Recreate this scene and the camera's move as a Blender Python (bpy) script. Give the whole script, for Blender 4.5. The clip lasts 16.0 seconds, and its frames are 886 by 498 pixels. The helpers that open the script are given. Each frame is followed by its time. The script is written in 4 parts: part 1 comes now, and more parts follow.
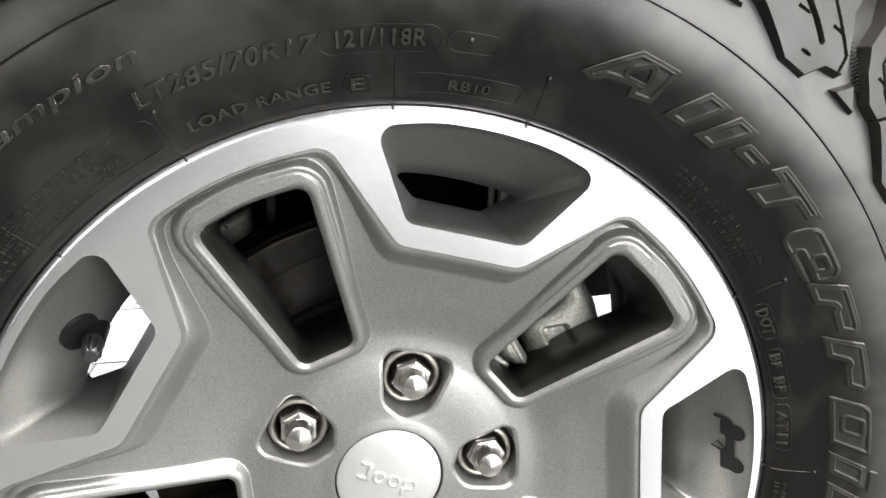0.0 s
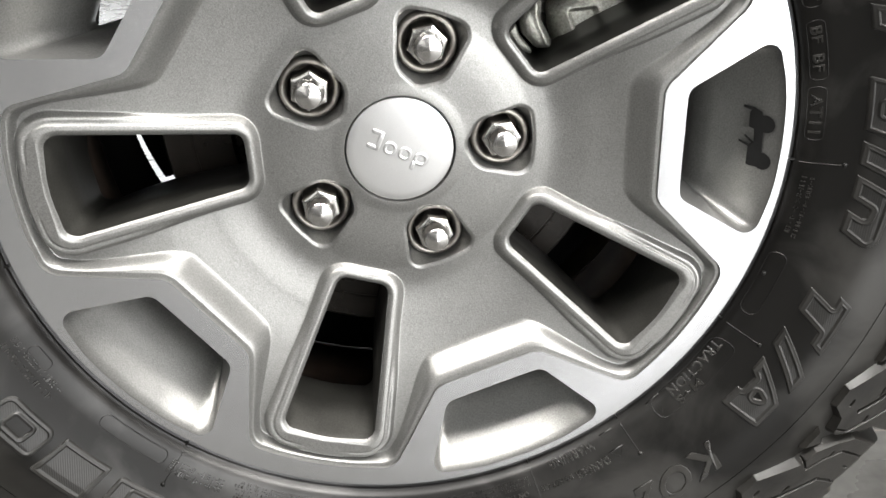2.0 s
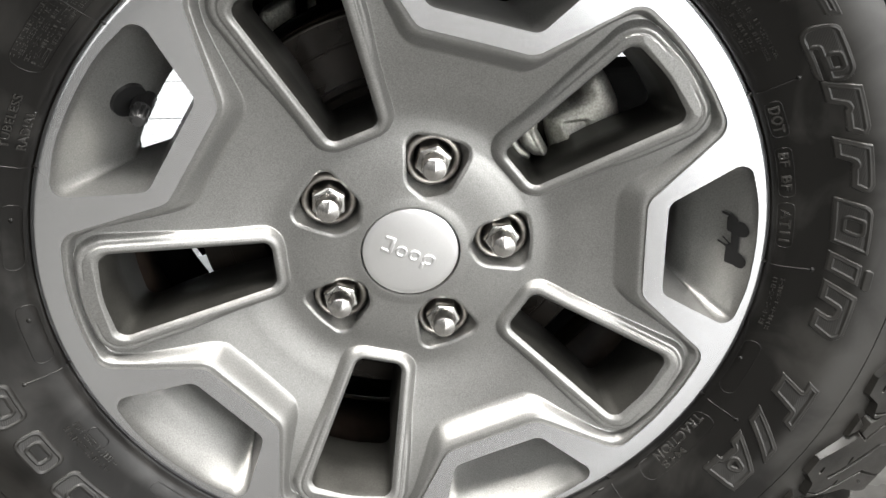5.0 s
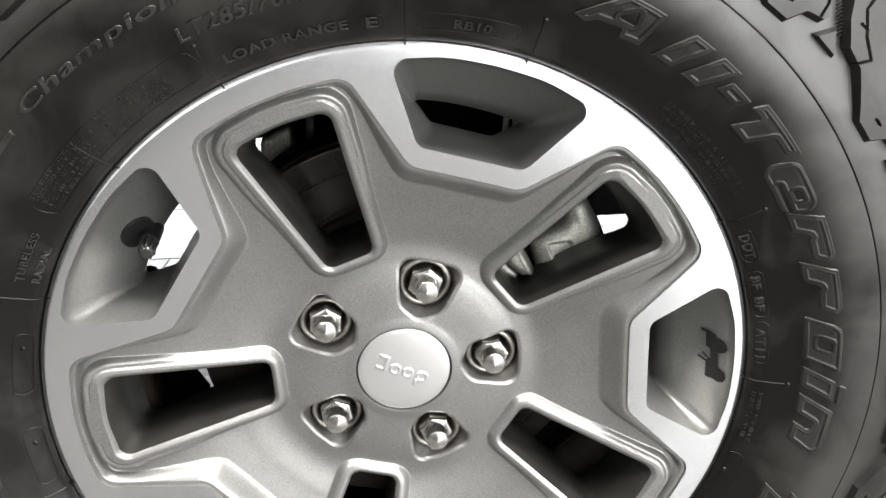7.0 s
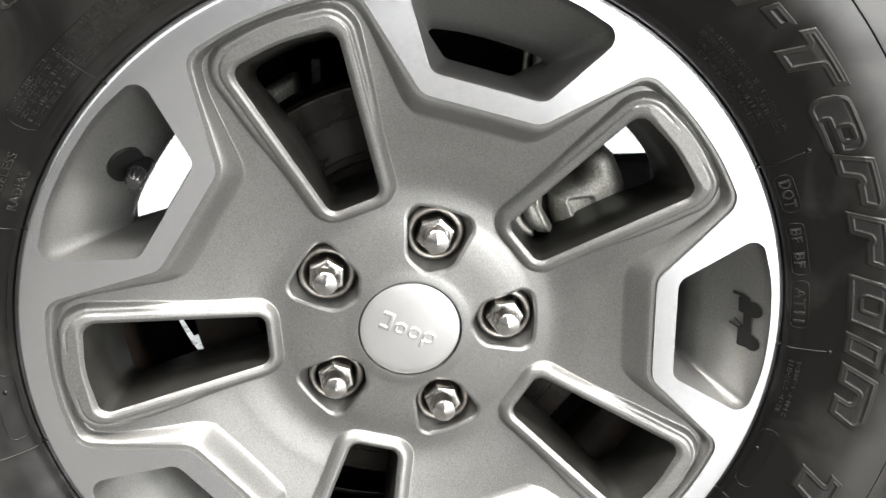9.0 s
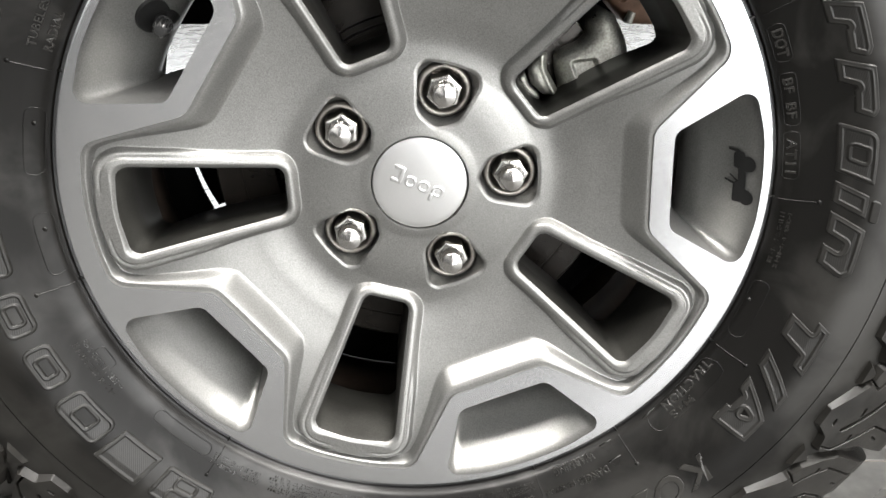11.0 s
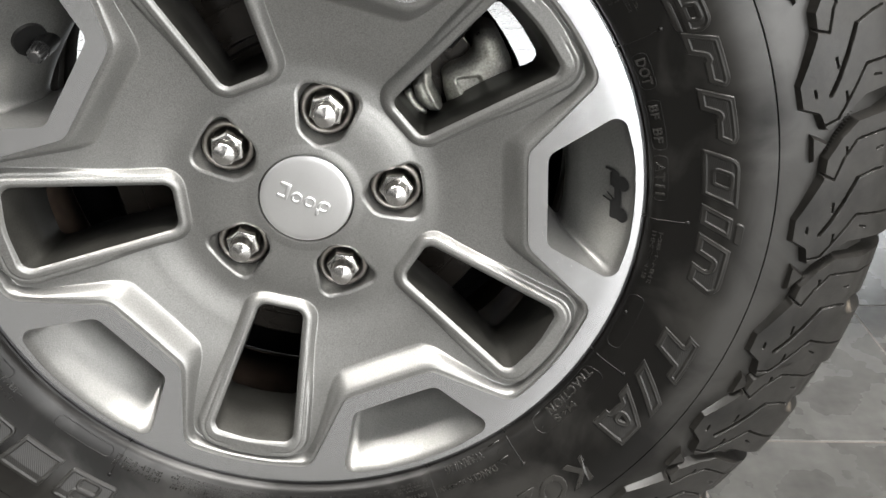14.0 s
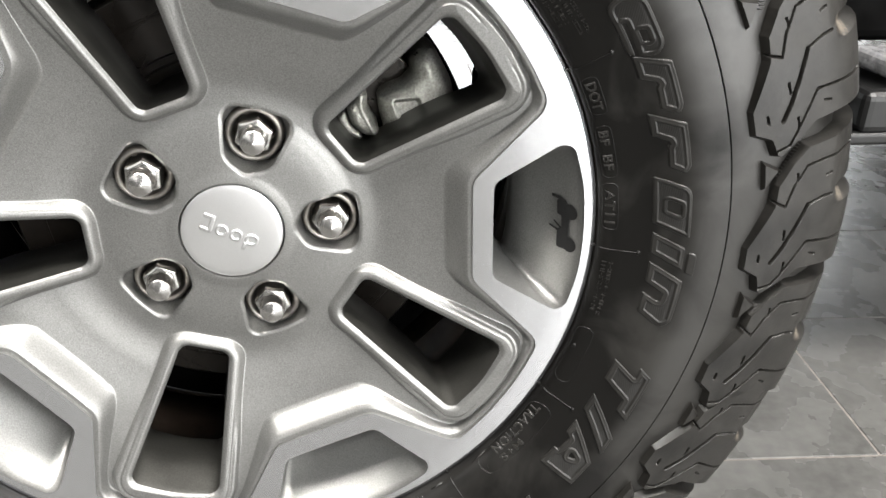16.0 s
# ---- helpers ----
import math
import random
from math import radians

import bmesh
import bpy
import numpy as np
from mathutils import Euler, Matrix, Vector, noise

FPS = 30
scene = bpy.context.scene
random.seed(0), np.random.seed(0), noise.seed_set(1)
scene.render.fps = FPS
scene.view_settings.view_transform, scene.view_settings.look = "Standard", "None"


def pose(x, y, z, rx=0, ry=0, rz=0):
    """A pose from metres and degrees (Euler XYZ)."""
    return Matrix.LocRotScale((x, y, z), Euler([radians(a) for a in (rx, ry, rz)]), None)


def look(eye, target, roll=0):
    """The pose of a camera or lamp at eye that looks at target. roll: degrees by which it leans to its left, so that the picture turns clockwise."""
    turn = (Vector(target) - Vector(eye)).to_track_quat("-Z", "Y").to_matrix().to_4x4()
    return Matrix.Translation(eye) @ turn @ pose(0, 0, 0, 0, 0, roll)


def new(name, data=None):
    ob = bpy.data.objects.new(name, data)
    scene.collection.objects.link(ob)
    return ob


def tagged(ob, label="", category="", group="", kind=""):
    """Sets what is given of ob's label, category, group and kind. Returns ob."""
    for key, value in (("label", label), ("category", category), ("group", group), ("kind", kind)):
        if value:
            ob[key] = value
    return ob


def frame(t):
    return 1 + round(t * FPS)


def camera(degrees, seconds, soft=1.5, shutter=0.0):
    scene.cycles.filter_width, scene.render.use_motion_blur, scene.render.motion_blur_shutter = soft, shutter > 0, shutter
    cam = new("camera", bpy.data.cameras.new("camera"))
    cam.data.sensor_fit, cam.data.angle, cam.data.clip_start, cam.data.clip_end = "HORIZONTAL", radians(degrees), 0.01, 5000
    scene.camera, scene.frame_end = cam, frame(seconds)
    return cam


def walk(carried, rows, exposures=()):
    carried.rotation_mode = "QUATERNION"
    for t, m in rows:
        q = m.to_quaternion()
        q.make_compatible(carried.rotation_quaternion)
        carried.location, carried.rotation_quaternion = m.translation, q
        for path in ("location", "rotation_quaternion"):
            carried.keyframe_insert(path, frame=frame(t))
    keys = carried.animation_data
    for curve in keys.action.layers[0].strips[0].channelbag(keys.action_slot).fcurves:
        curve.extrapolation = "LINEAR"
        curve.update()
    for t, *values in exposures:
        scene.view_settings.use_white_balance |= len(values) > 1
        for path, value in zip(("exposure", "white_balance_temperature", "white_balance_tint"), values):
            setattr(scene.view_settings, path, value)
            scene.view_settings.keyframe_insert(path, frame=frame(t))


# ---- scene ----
cam = camera(55.66, 16.0)
PATH = [
    (0, (-0.0420, -0.4581, 0.7022), (0.2891, 1.4248, 0.1145), -1.71),
    (0.5, (-0.0285, -0.4540, 0.6763), (0.2374, 1.3978, -0.0310), -1.46),
    (1, (-0.0271, -0.4589, 0.6469), (0.2084, 1.3690, -0.1300), -0.31),
    (1.5, (-0.0290, -0.4715, 0.6115), (0.2103, 1.3353, -0.2121), 0.19),
    (2, (-0.0280, -0.4871, 0.5812), (0.1715, 1.3046, -0.2847), -0.08),
    (2.5, (-0.0265, -0.4915, 0.5820), (0.1150, 1.2869, -0.3221), -0.71),
    (3, (-0.0222, -0.4969, 0.6176), (0.0935, 1.2749, -0.3028), -0.98),
    (3.5, (-0.0079, -0.4956, 0.6557), (0.0856, 1.2669, -0.2850), -1.25),
    (3.7, (-0.0135, -0.4940, 0.6673), (0.1068, 1.2595, -0.2869), -1.12),
    (5.8, (-0.0129, -0.5131, 0.6985), (0.1073, 1.2489, -0.2401), -1.52),
    (6, (-0.0108, -0.5156, 0.7056), (0.1027, 1.2511, -0.2250), -1.50),
    (6.5, (-0.0079, -0.5169, 0.7186), (0.1212, 1.2834, -0.1430), -1.55),
    (7, (-0.0115, -0.5144, 0.7261), (0.1362, 1.3173, -0.0634), -1.55),
    (7.5, (-0.0290, -0.5129, 0.7108), (0.1310, 1.3371, -0.0321), -0.92),
    (8, (-0.0235, -0.5017, 0.6998), (0.1511, 1.3548, -0.0232), -0.61),
    (8.5, (-0.0205, -0.4911, 0.6772), (0.1398, 1.3692, -0.0392), -0.55),
    (9, (-0.0147, -0.4953, 0.6568), (0.1236, 1.3706, -0.0499), -0.41),
    (9.5, (-0.0105, -0.5108, 0.6257), (0.1170, 1.3599, -0.0700), -0.25),
    (10, (-0.0122, -0.5250, 0.6024), (0.1019, 1.3385, -0.1147), -0.65),
    (10.2, (-0.0087, -0.5304, 0.5913), (0.0965, 1.3313, -0.1321), -0.80),
    (12.3, (-0.0037, -0.5741, 0.6670), (0.0332, 1.2045, -0.2469), -0.14),
    (12.5, (-0.0047, -0.5751, 0.6801), (0.0392, 1.2025, -0.2356), -0.05),
    (13, (0.0169, -0.5726, 0.6934), (0.0641, 1.1962, -0.2388), 0.03),
    (13.5, (0.0529, -0.5654, 0.6887), (0.1098, 1.2058, -0.2384), -0.31),
    (14, (0.0742, -0.5489, 0.6538), (0.1455, 1.2280, -0.2613), -0.51),
    (14.5, (0.0806, -0.5362, 0.6362), (0.2101, 1.2427, -0.2687), 0.41),
    (15, (0.0766, -0.5293, 0.6239), (0.2683, 1.2496, -0.2697), 0.88),
    (15.5, (0.0695, -0.5221, 0.6244), (0.3051, 1.2569, -0.2586), 1.24),
    (16, (0.0602, -0.5087, 0.6504), (0.3340, 1.2613, -0.2397), 1.51),
]
EXPOSURES = ((0, 0.85), (1, 0.65), (2.5, 0.32), (3.5, 0.42), (5.8, 0.55), (7, 0.68), (8.5, 0.68), (10, 0.52), (12.5, 0.45), (14, 0.34), (15, 0.54), (16, 0.64))
walk(cam, [(t, look(eye, target, roll)) for t, eye, target, roll in PATH], EXPOSURES)

# ---- world and lights ----
world = bpy.data.worlds.new("world")
scene.world = world
world.use_nodes = True
world.node_tree.nodes["Background"].inputs[0].default_value = (0.9, 0.95, 1.0, 1)
world.node_tree.nodes["Background"].inputs[1].default_value = 0.10


def area(name, at, target, sx, sy, power, colour=(1, 1, 1)):
    lamp = bpy.data.lights.new(name, "AREA")
    lamp.shape, lamp.size, lamp.size_y, lamp.energy, lamp.color = "RECTANGLE", sx, sy, power, colour
    ob = new(name, lamp)
    ob.matrix_world = look(at, target)
    return ob


HALL_X, HALL_Y0, HALL_Y1, HALL_Z = 6.0, -2.5, 6.0, 3.4
for cx, cy, power in ((-1.0, -0.9, 100), (1.3, -0.9, 158), (3.4, -1.2, 85), (-1.5, 3.4, 85), (1.5, 3.4, 85)):
    area("ceiling_lamp", (cx, cy, HALL_Z - 0.06), (cx, cy + 0.001, 0), 1.7, 0.6, power, (1.0, 0.97, 0.93))
# Unseen north lamp for daylight on the far floor; the wall has no window.
area("unseen_wall_light", (0.0, HALL_Y1 - 0.1, 1.5), (0, 0, 0.6), 9.0, 2.6, 390, (0.95, 0.98, 1.0))
# South wall lamps added to brighten wheel and tyre; no windows stand there.
area("unseen_wall_light", (1.65, HALL_Y0 + 0.05, 1.17), (1.65, 0, 1.17), 2.4, 2.28, 112, (1.0, 1.0, 0.99))
area("unseen_wall_light", (4.3, HALL_Y0 + 0.05, 1.30), (4.3, 0, 1.30), 2.8, 2.5, 100, (1.0, 0.99, 0.97))
area("unseen_wall_light", (-1.9, HALL_Y0 + 0.05, 1.55), (-1.9, 0, 1.55), 2.6, 1.5, 14, (1.0, 0.99, 0.97))

# ---- materials ----


def material(name, colour, rough, metal=0.0, grain=0.0, scale=40.0, bump=0.0, bump_scale=200.0, spread=0.0, patch=0.0, patch_scale=6.0, coat=0.0, spec=0.5, soft=0.15):
    """A principled surface with colour variation at two scales, uneven gloss and fine relief."""
    m = bpy.data.materials.new(name)
    m.use_nodes = True
    nodes, links = m.node_tree.nodes, m.node_tree.links
    b = nodes["Principled BSDF"]
    b.inputs["Metallic"].default_value = metal
    b.inputs["Coat Weight"].default_value = coat
    b.inputs["Specular IOR Level"].default_value = spec
    co = nodes.new("ShaderNodeTexCoord")
    fine = nodes.new("ShaderNodeTexNoise")
    fine.inputs["Scale"].default_value, fine.inputs["Detail"].default_value = scale, 6
    wide = nodes.new("ShaderNodeTexNoise")
    wide.inputs["Scale"].default_value, wide.inputs["Detail"].default_value = patch_scale, 4
    for n in (fine, wide):
        links.new(co.outputs["Object"], n.inputs["Vector"])
    ramp = nodes.new("ShaderNodeMapRange")
    ramp.inputs[1].default_value, ramp.inputs[2].default_value = 0.3, 0.7
    ramp.inputs[3].default_value, ramp.inputs[4].default_value = 1 - grain, 1 + grain
    links.new(fine.outputs[0], ramp.inputs[0])
    ramp2 = nodes.new("ShaderNodeMapRange")
    ramp2.inputs[1].default_value, ramp2.inputs[2].default_value = 0.5 - soft, 0.5 + soft
    ramp2.inputs[3].default_value, ramp2.inputs[4].default_value = 1 - patch, 1 + patch
    links.new(wide.outputs[0], ramp2.inputs[0])
    mul = nodes.new("ShaderNodeMath")
    mul.operation = "MULTIPLY"
    links.new(ramp.outputs[0], mul.inputs[0]), links.new(ramp2.outputs[0], mul.inputs[1])
    tint = nodes.new("ShaderNodeVectorMath")
    tint.operation = "SCALE"
    tint.inputs[0].default_value = colour
    links.new(mul.outputs[0], tint.inputs["Scale"])
    links.new(tint.outputs[0], b.inputs["Base Color"])
    gloss = nodes.new("ShaderNodeMapRange")
    gloss.inputs[1].default_value, gloss.inputs[2].default_value = 0.5 - soft, 0.5 + soft
    gloss.inputs[3].default_value, gloss.inputs[4].default_value = max(0.02, rough - spread), min(1, rough + spread)
    links.new(wide.outputs[0], gloss.inputs[0])
    links.new(gloss.outputs[0], b.inputs["Roughness"])
    if bump:
        relief = nodes.new("ShaderNodeTexNoise")
        relief.inputs["Scale"].default_value, relief.inputs["Detail"].default_value = bump_scale, 5
        links.new(co.outputs["Object"], relief.inputs["Vector"])
        bp = nodes.new("ShaderNodeBump")
        bp.inputs["Strength"].default_value, bp.inputs["Distance"].default_value = bump, 0.0006
        links.new(relief.outputs[0], bp.inputs["Height"])
        links.new(bp.outputs[0], b.inputs["Normal"])
    return m


PAINT = material("grey_metallic_paint", (0.228, 0.227, 0.220), 0.35, 0.74, 0.20, 1100, 0.22, 1000, 0.03, 0.03, 20)
# Wheel paint darkened for shade inside the windows, with a little brake dust.
SHADED_PAINT = material("shaded_dusty_paint", (0.040, 0.039, 0.035), 0.46, 0.55, 0.20, 900, 0.15, 900, 0.05, 0.25, 30)
MACHINED = material("machined_aluminium", (0.80, 0.81, 0.835), 0.27, 1.0)
RUBBER = material("tyre_rubber", (0.0085, 0.0080, 0.0070), 0.34, 0.0, 0.20, 300, 0.07, 900, 0.15, 0.60, 11, spec=0.42, soft=0.12)


def sheen_and_dressing(m, wet, dry, wet_rough, dry_rough):
    """Rubber dressing in uneven black and dry grey patches, with sheen painted in as lighter colour towards the
    shoulder.
    """
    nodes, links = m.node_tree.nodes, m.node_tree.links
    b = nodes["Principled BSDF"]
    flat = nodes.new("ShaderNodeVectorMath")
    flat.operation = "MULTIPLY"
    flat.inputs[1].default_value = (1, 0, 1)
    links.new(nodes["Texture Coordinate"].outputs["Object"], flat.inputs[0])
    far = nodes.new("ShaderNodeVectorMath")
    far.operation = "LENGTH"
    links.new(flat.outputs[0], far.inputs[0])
    # Sheen on the shoulder put into the colour as a radial ramp.
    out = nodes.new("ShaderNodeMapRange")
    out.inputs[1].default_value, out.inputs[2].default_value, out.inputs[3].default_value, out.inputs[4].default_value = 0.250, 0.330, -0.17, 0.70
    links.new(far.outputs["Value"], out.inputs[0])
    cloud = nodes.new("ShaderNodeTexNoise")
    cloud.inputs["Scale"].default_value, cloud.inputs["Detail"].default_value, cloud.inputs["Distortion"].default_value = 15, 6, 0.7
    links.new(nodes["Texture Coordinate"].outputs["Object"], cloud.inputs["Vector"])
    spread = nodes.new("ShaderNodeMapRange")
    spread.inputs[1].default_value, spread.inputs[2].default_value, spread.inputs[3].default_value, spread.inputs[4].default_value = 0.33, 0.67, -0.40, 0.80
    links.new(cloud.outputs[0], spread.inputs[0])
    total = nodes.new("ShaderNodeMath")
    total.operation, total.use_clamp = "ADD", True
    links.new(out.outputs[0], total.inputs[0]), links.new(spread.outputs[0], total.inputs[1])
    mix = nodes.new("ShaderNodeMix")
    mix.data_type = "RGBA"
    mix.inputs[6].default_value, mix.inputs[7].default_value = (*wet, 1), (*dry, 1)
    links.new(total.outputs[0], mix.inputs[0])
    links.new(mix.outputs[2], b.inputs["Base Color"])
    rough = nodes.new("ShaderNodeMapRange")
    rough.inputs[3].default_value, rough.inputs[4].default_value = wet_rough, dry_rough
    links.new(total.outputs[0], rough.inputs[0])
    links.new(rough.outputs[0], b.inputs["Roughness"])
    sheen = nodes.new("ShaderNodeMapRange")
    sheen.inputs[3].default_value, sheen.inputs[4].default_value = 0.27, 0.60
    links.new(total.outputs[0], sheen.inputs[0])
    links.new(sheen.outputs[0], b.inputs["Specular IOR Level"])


sheen_and_dressing(RUBBER, (0.0034, 0.0031, 0.0027), (0.0160, 0.0150, 0.0132), 0.34, 0.38)
RAISED = material("raised_sidewall_rubber", (0.0120, 0.0113, 0.0101), 0.42, 0.0, 0.20, 300, 0.05, 900, 0.06, 0.30, 40, spec=0.38)
# Lighter and glossier than the large raised characters.
PRINT_RUBBER = material("small_print_rubber", (0.0165, 0.0156, 0.0140), 0.29, 0.0, 0.25, 300, 0.05, 900, 0.08, 0.3, 40, spec=0.5)
HATCH = material("hatched_rubber", (0.0105, 0.0099, 0.0090), 0.40, 0.0, 0.2, 300, 0.1, 900, 0.05, 0.2, 30, spec=0.5)
wave = HATCH.node_tree.nodes.new("ShaderNodeTexWave")
wave.inputs["Scale"].default_value = 260
HATCH.node_tree.links.new(HATCH.node_tree.nodes["Texture Coordinate"].outputs["Object"], wave.inputs["Vector"])
HATCH.node_tree.links.new(wave.outputs["Fac"], HATCH.node_tree.nodes["Bump"].inputs["Height"])
HATCH.node_tree.nodes["Bump"].inputs["Strength"].default_value = 0.14
TREAD = material("tread_rubber", (0.0100, 0.0092, 0.0080), 0.40, 0.0, 0.30, 200, 0.18, 500, 0.10, 0.5, 26, spec=0.42)
DUST = material("dry_tan_dust", (0.075, 0.062, 0.047), 0.7, 0.0, 0.4, 300, 0.3, 500, 0.1, 0.4, 90)
CHROME = material("chrome", (0.54, 0.53, 0.515), 0.22, 1.0, 0.05, 300, 0.0, 100, 0.04, 0.05, 90)
CAP = material("silver_cap_paint", (0.62, 0.62, 0.62), 0.36, 0.85, 0.06, 2500, 0.05, 2000, 0.02, 0.02, 20)
BLACK = material("black_plastic", (0.008, 0.008, 0.008), 0.40, 0.0, 0.2, 120, 0.1, 400, spec=0.35)
IRON = material("cast_iron", (0.36, 0.36, 0.325), 0.38, 0.8, 0.30, 600, 1.0, 1100, 0.06, 0.08, 40)
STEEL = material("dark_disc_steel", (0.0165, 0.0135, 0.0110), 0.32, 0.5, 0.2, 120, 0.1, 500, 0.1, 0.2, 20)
RUST = material("brown_barrel", (0.040, 0.029, 0.022), 0.70, 0.0, 0.3, 60, 0.2, 300, 0.1, 0.35, 14, spec=0.10)
CHASSIS = material("chassis_black", (0.0035, 0.0035, 0.0035), 0.75, 0.0, 0.3, 30, 0.2, 200, spec=0.0)
TILE = material("grey_stone_tile", (0.084, 0.083, 0.079), 0.27, 0.0, 0.16, 70, 0.06, 260, 0.05, 0.17, 13)
GROUT = material("pale_grout", (0.17, 0.15, 0.135), 0.8, 0.0, 0.2, 120)
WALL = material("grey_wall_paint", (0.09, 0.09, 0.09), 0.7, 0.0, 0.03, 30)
CEILING = material("white_ceiling_paint", (0.38, 0.38, 0.37), 0.7, 0.0, 0.03, 30)

# ---- mesh tools ----
CENTRE = Vector((0, 0, 0.4155))   # wheel centre; the axle runs along y, the outer face looks to -y
PHASE = 13.6                    # clockwise angle of the face pattern
NUTS = 13.7                     # clockwise angle of the first lug nut
TURN = 2.5                      # how far the whole wheel stands turned, clockwise


def part(name, data, mat, parent, label=""):
    """One mesh object under a thing or a part; data is a bmesh or a mesh."""
    if isinstance(data, bmesh.types.BMesh):
        me = bpy.data.meshes.new(name)
        data.to_mesh(me)
        data.free()
    else:
        me = data
    if mat and not me.materials:
        me.materials.append(mat)
    ob = new(name, me)
    ob.parent = parent
    return tagged(ob, label)


def thing(name, label, category, at=(0, 0, 0), kind="", group=""):
    ob = new(name)
    ob.location = at
    ob.empty_display_size = 0.05
    return tagged(ob, label, category, group, kind)


def mesh(name, verts, faces, smooth=True, mat=None):
    me = bpy.data.meshes.new(name)
    me.from_pydata([tuple(v) for v in verts], [], [tuple(f) for f in faces])
    me.polygons.foreach_set("use_smooth", [smooth] * len(me.polygons))
    if mat:
        me.materials.append(mat)
    me.update()
    return me


def rounded(corners, steps=8):
    """A closed outline from (x, y, radius) corners, in order, as an array."""
    out = []
    n = len(corners)
    for i in range(n):
        p0, p1, p2 = (np.array(corners[(i + k) % n][:2], float) for k in (-1, 0, 1))
        r = corners[i][2]
        a, b = p0 - p1, p2 - p1
        la, lb = np.linalg.norm(a), np.linalg.norm(b)
        a, b = a / la, b / lb
        half = math.acos(max(-1, min(1, a @ b))) / 2
        d = min(r / math.tan(half), 0.49 * la, 0.49 * lb) if r else 0
        if d < 1e-7:
            out.append(p1)
            continue
        r = d * math.tan(half)
        c = p1 + (a + b) / np.linalg.norm(a + b) * r / math.sin(half)
        s, e = p1 + a * d - c, p1 + b * d - c
        a0 = math.atan2(s[1], s[0])
        da = (math.atan2(e[1], e[0]) - a0 + math.pi) % (2 * math.pi) - math.pi
        for k in range(steps + 1):
            t = a0 + da * k / steps
            out.append(c + r * np.array((math.cos(t), math.sin(t))))
    return np.array(out)


def resample(line, n, start=None):
    """n points evenly along a closed outline; start: begin at the point nearest to this direction from the middle."""
    pts = np.vstack([line, line[:1]])
    seg = np.hypot(*np.diff(pts, axis=0).T)
    s = np.r_[0, np.cumsum(seg)]
    t = np.arange(n) / n * s[-1]
    return np.stack([np.interp(t, s, pts[:, 0]), np.interp(t, s, pts[:, 1])], 1)


def distance(line, p):
    """Signed distance to a closed outline: negative inside."""
    a, b = line, np.roll(line, -1, 0)
    best, inside = np.full(len(p), 9.0), np.zeros(len(p), bool)
    for (ax, ay), (bx, by) in zip(a, b):
        dx, dy = bx - ax, by - ay
        ll = dx * dx + dy * dy
        if ll < 1e-16:
            continue
        t = np.clip(((p[:, 0] - ax) * dx + (p[:, 1] - ay) * dy) / ll, 0, 1)
        best = np.minimum(best, np.hypot(p[:, 0] - ax - t * dx, p[:, 1] - ay - t * dy))
        if ay != by:
            inside ^= ((ay > p[:, 1]) != (by > p[:, 1])) & (p[:, 0] < ax + (p[:, 1] - ay) * dx / dy)
    return np.where(inside, -best, best)


def snap(p, lines, reach):
    """Moves points that lie near an outline onto it; lines are outlines, each with its own reach if given."""
    for item in lines:
        line, reach = item if isinstance(item, tuple) else (item, reach)
        for k in range(2):
            d = distance(line, p)
            e = 1e-5
            gx = (distance(line, p + (e, 0)) - d) / e
            gy = (distance(line, p + (0, e)) - d) / e
            near = np.abs(d) < reach
            p[near] -= (np.stack([gx, gy], 1) * d[:, None])[near]
    return p


def step(a, b, x):
    t = np.clip((np.asarray(x, float) - a) / (b - a), 0, 1)
    return t * t * (3 - 2 * t)


def polar(r, deg):
    """Wheel-plane x (right) and z (up) of a radius and a clockwise angle."""
    t = np.radians(deg)
    return np.stack([np.asarray(r) * np.sin(t), np.asarray(r) * np.cos(t)], -1)


def turned(p, deg):
    """Points turned clockwise by deg in the wheel plane."""
    c, s = math.cos(radians(deg)), math.sin(radians(deg))
    return np.stack([p[..., 0] * c + p[..., 1] * s, p[..., 1] * c - p[..., 0] * s], -1)


def lathe(name, profile, n, mat=None, smooth=True, closed=False):
    """A surface of revolution round the wheel's axle from (r, y) points."""
    verts, faces = [], []
    m = len(profile)
    for k in range(n):
        t = 2 * math.pi * k / n
        verts += [(r * math.sin(t), y, r * math.cos(t)) for r, y in profile]
    for k in range(n):
        for i in range(m if closed else m - 1):
            a, b = k * m + i, k * m + (i + 1) % m
            c, d = (k + 1) % n * m + i, (k + 1) % n * m + (i + 1) % m
            faces.append((a, c, d, b))
    return mesh(name, verts, faces, smooth, mat)


def loft(rings, cap=False):
    """Verts and faces of rings of the same number of 3D points."""
    n = len(rings[0])
    verts = [tuple(v) for ring in rings for v in ring]
    faces = [(k * n + i, k * n + (i + 1) % n, (k + 1) * n + (i + 1) % n, (k + 1) * n + i) for k in range(len(rings) - 1) for i in range(n)]
    if cap:
        faces.append(tuple((len(rings) - 1) * n + i for i in range(n)))
    return verts, faces


def box(bm, size, at=(0, 0, 0), turn=None, bevel=0.0):
    """A bevelled block added to bm."""
    r = bmesh.ops.create_cube(bm, size=1.0)
    m = Matrix.Translation(at) @ (turn or Matrix.Identity(4)) @ Matrix.Diagonal((*size, 1))
    bmesh.ops.transform(bm, matrix=m, verts=r["verts"])
    if bevel:
        edges = list({e for v in r["verts"] for e in v.link_edges})
        bmesh.ops.bevel(bm, geom=edges, offset=bevel, segments=3, affect="EDGES", profile=0.5)
    return bm


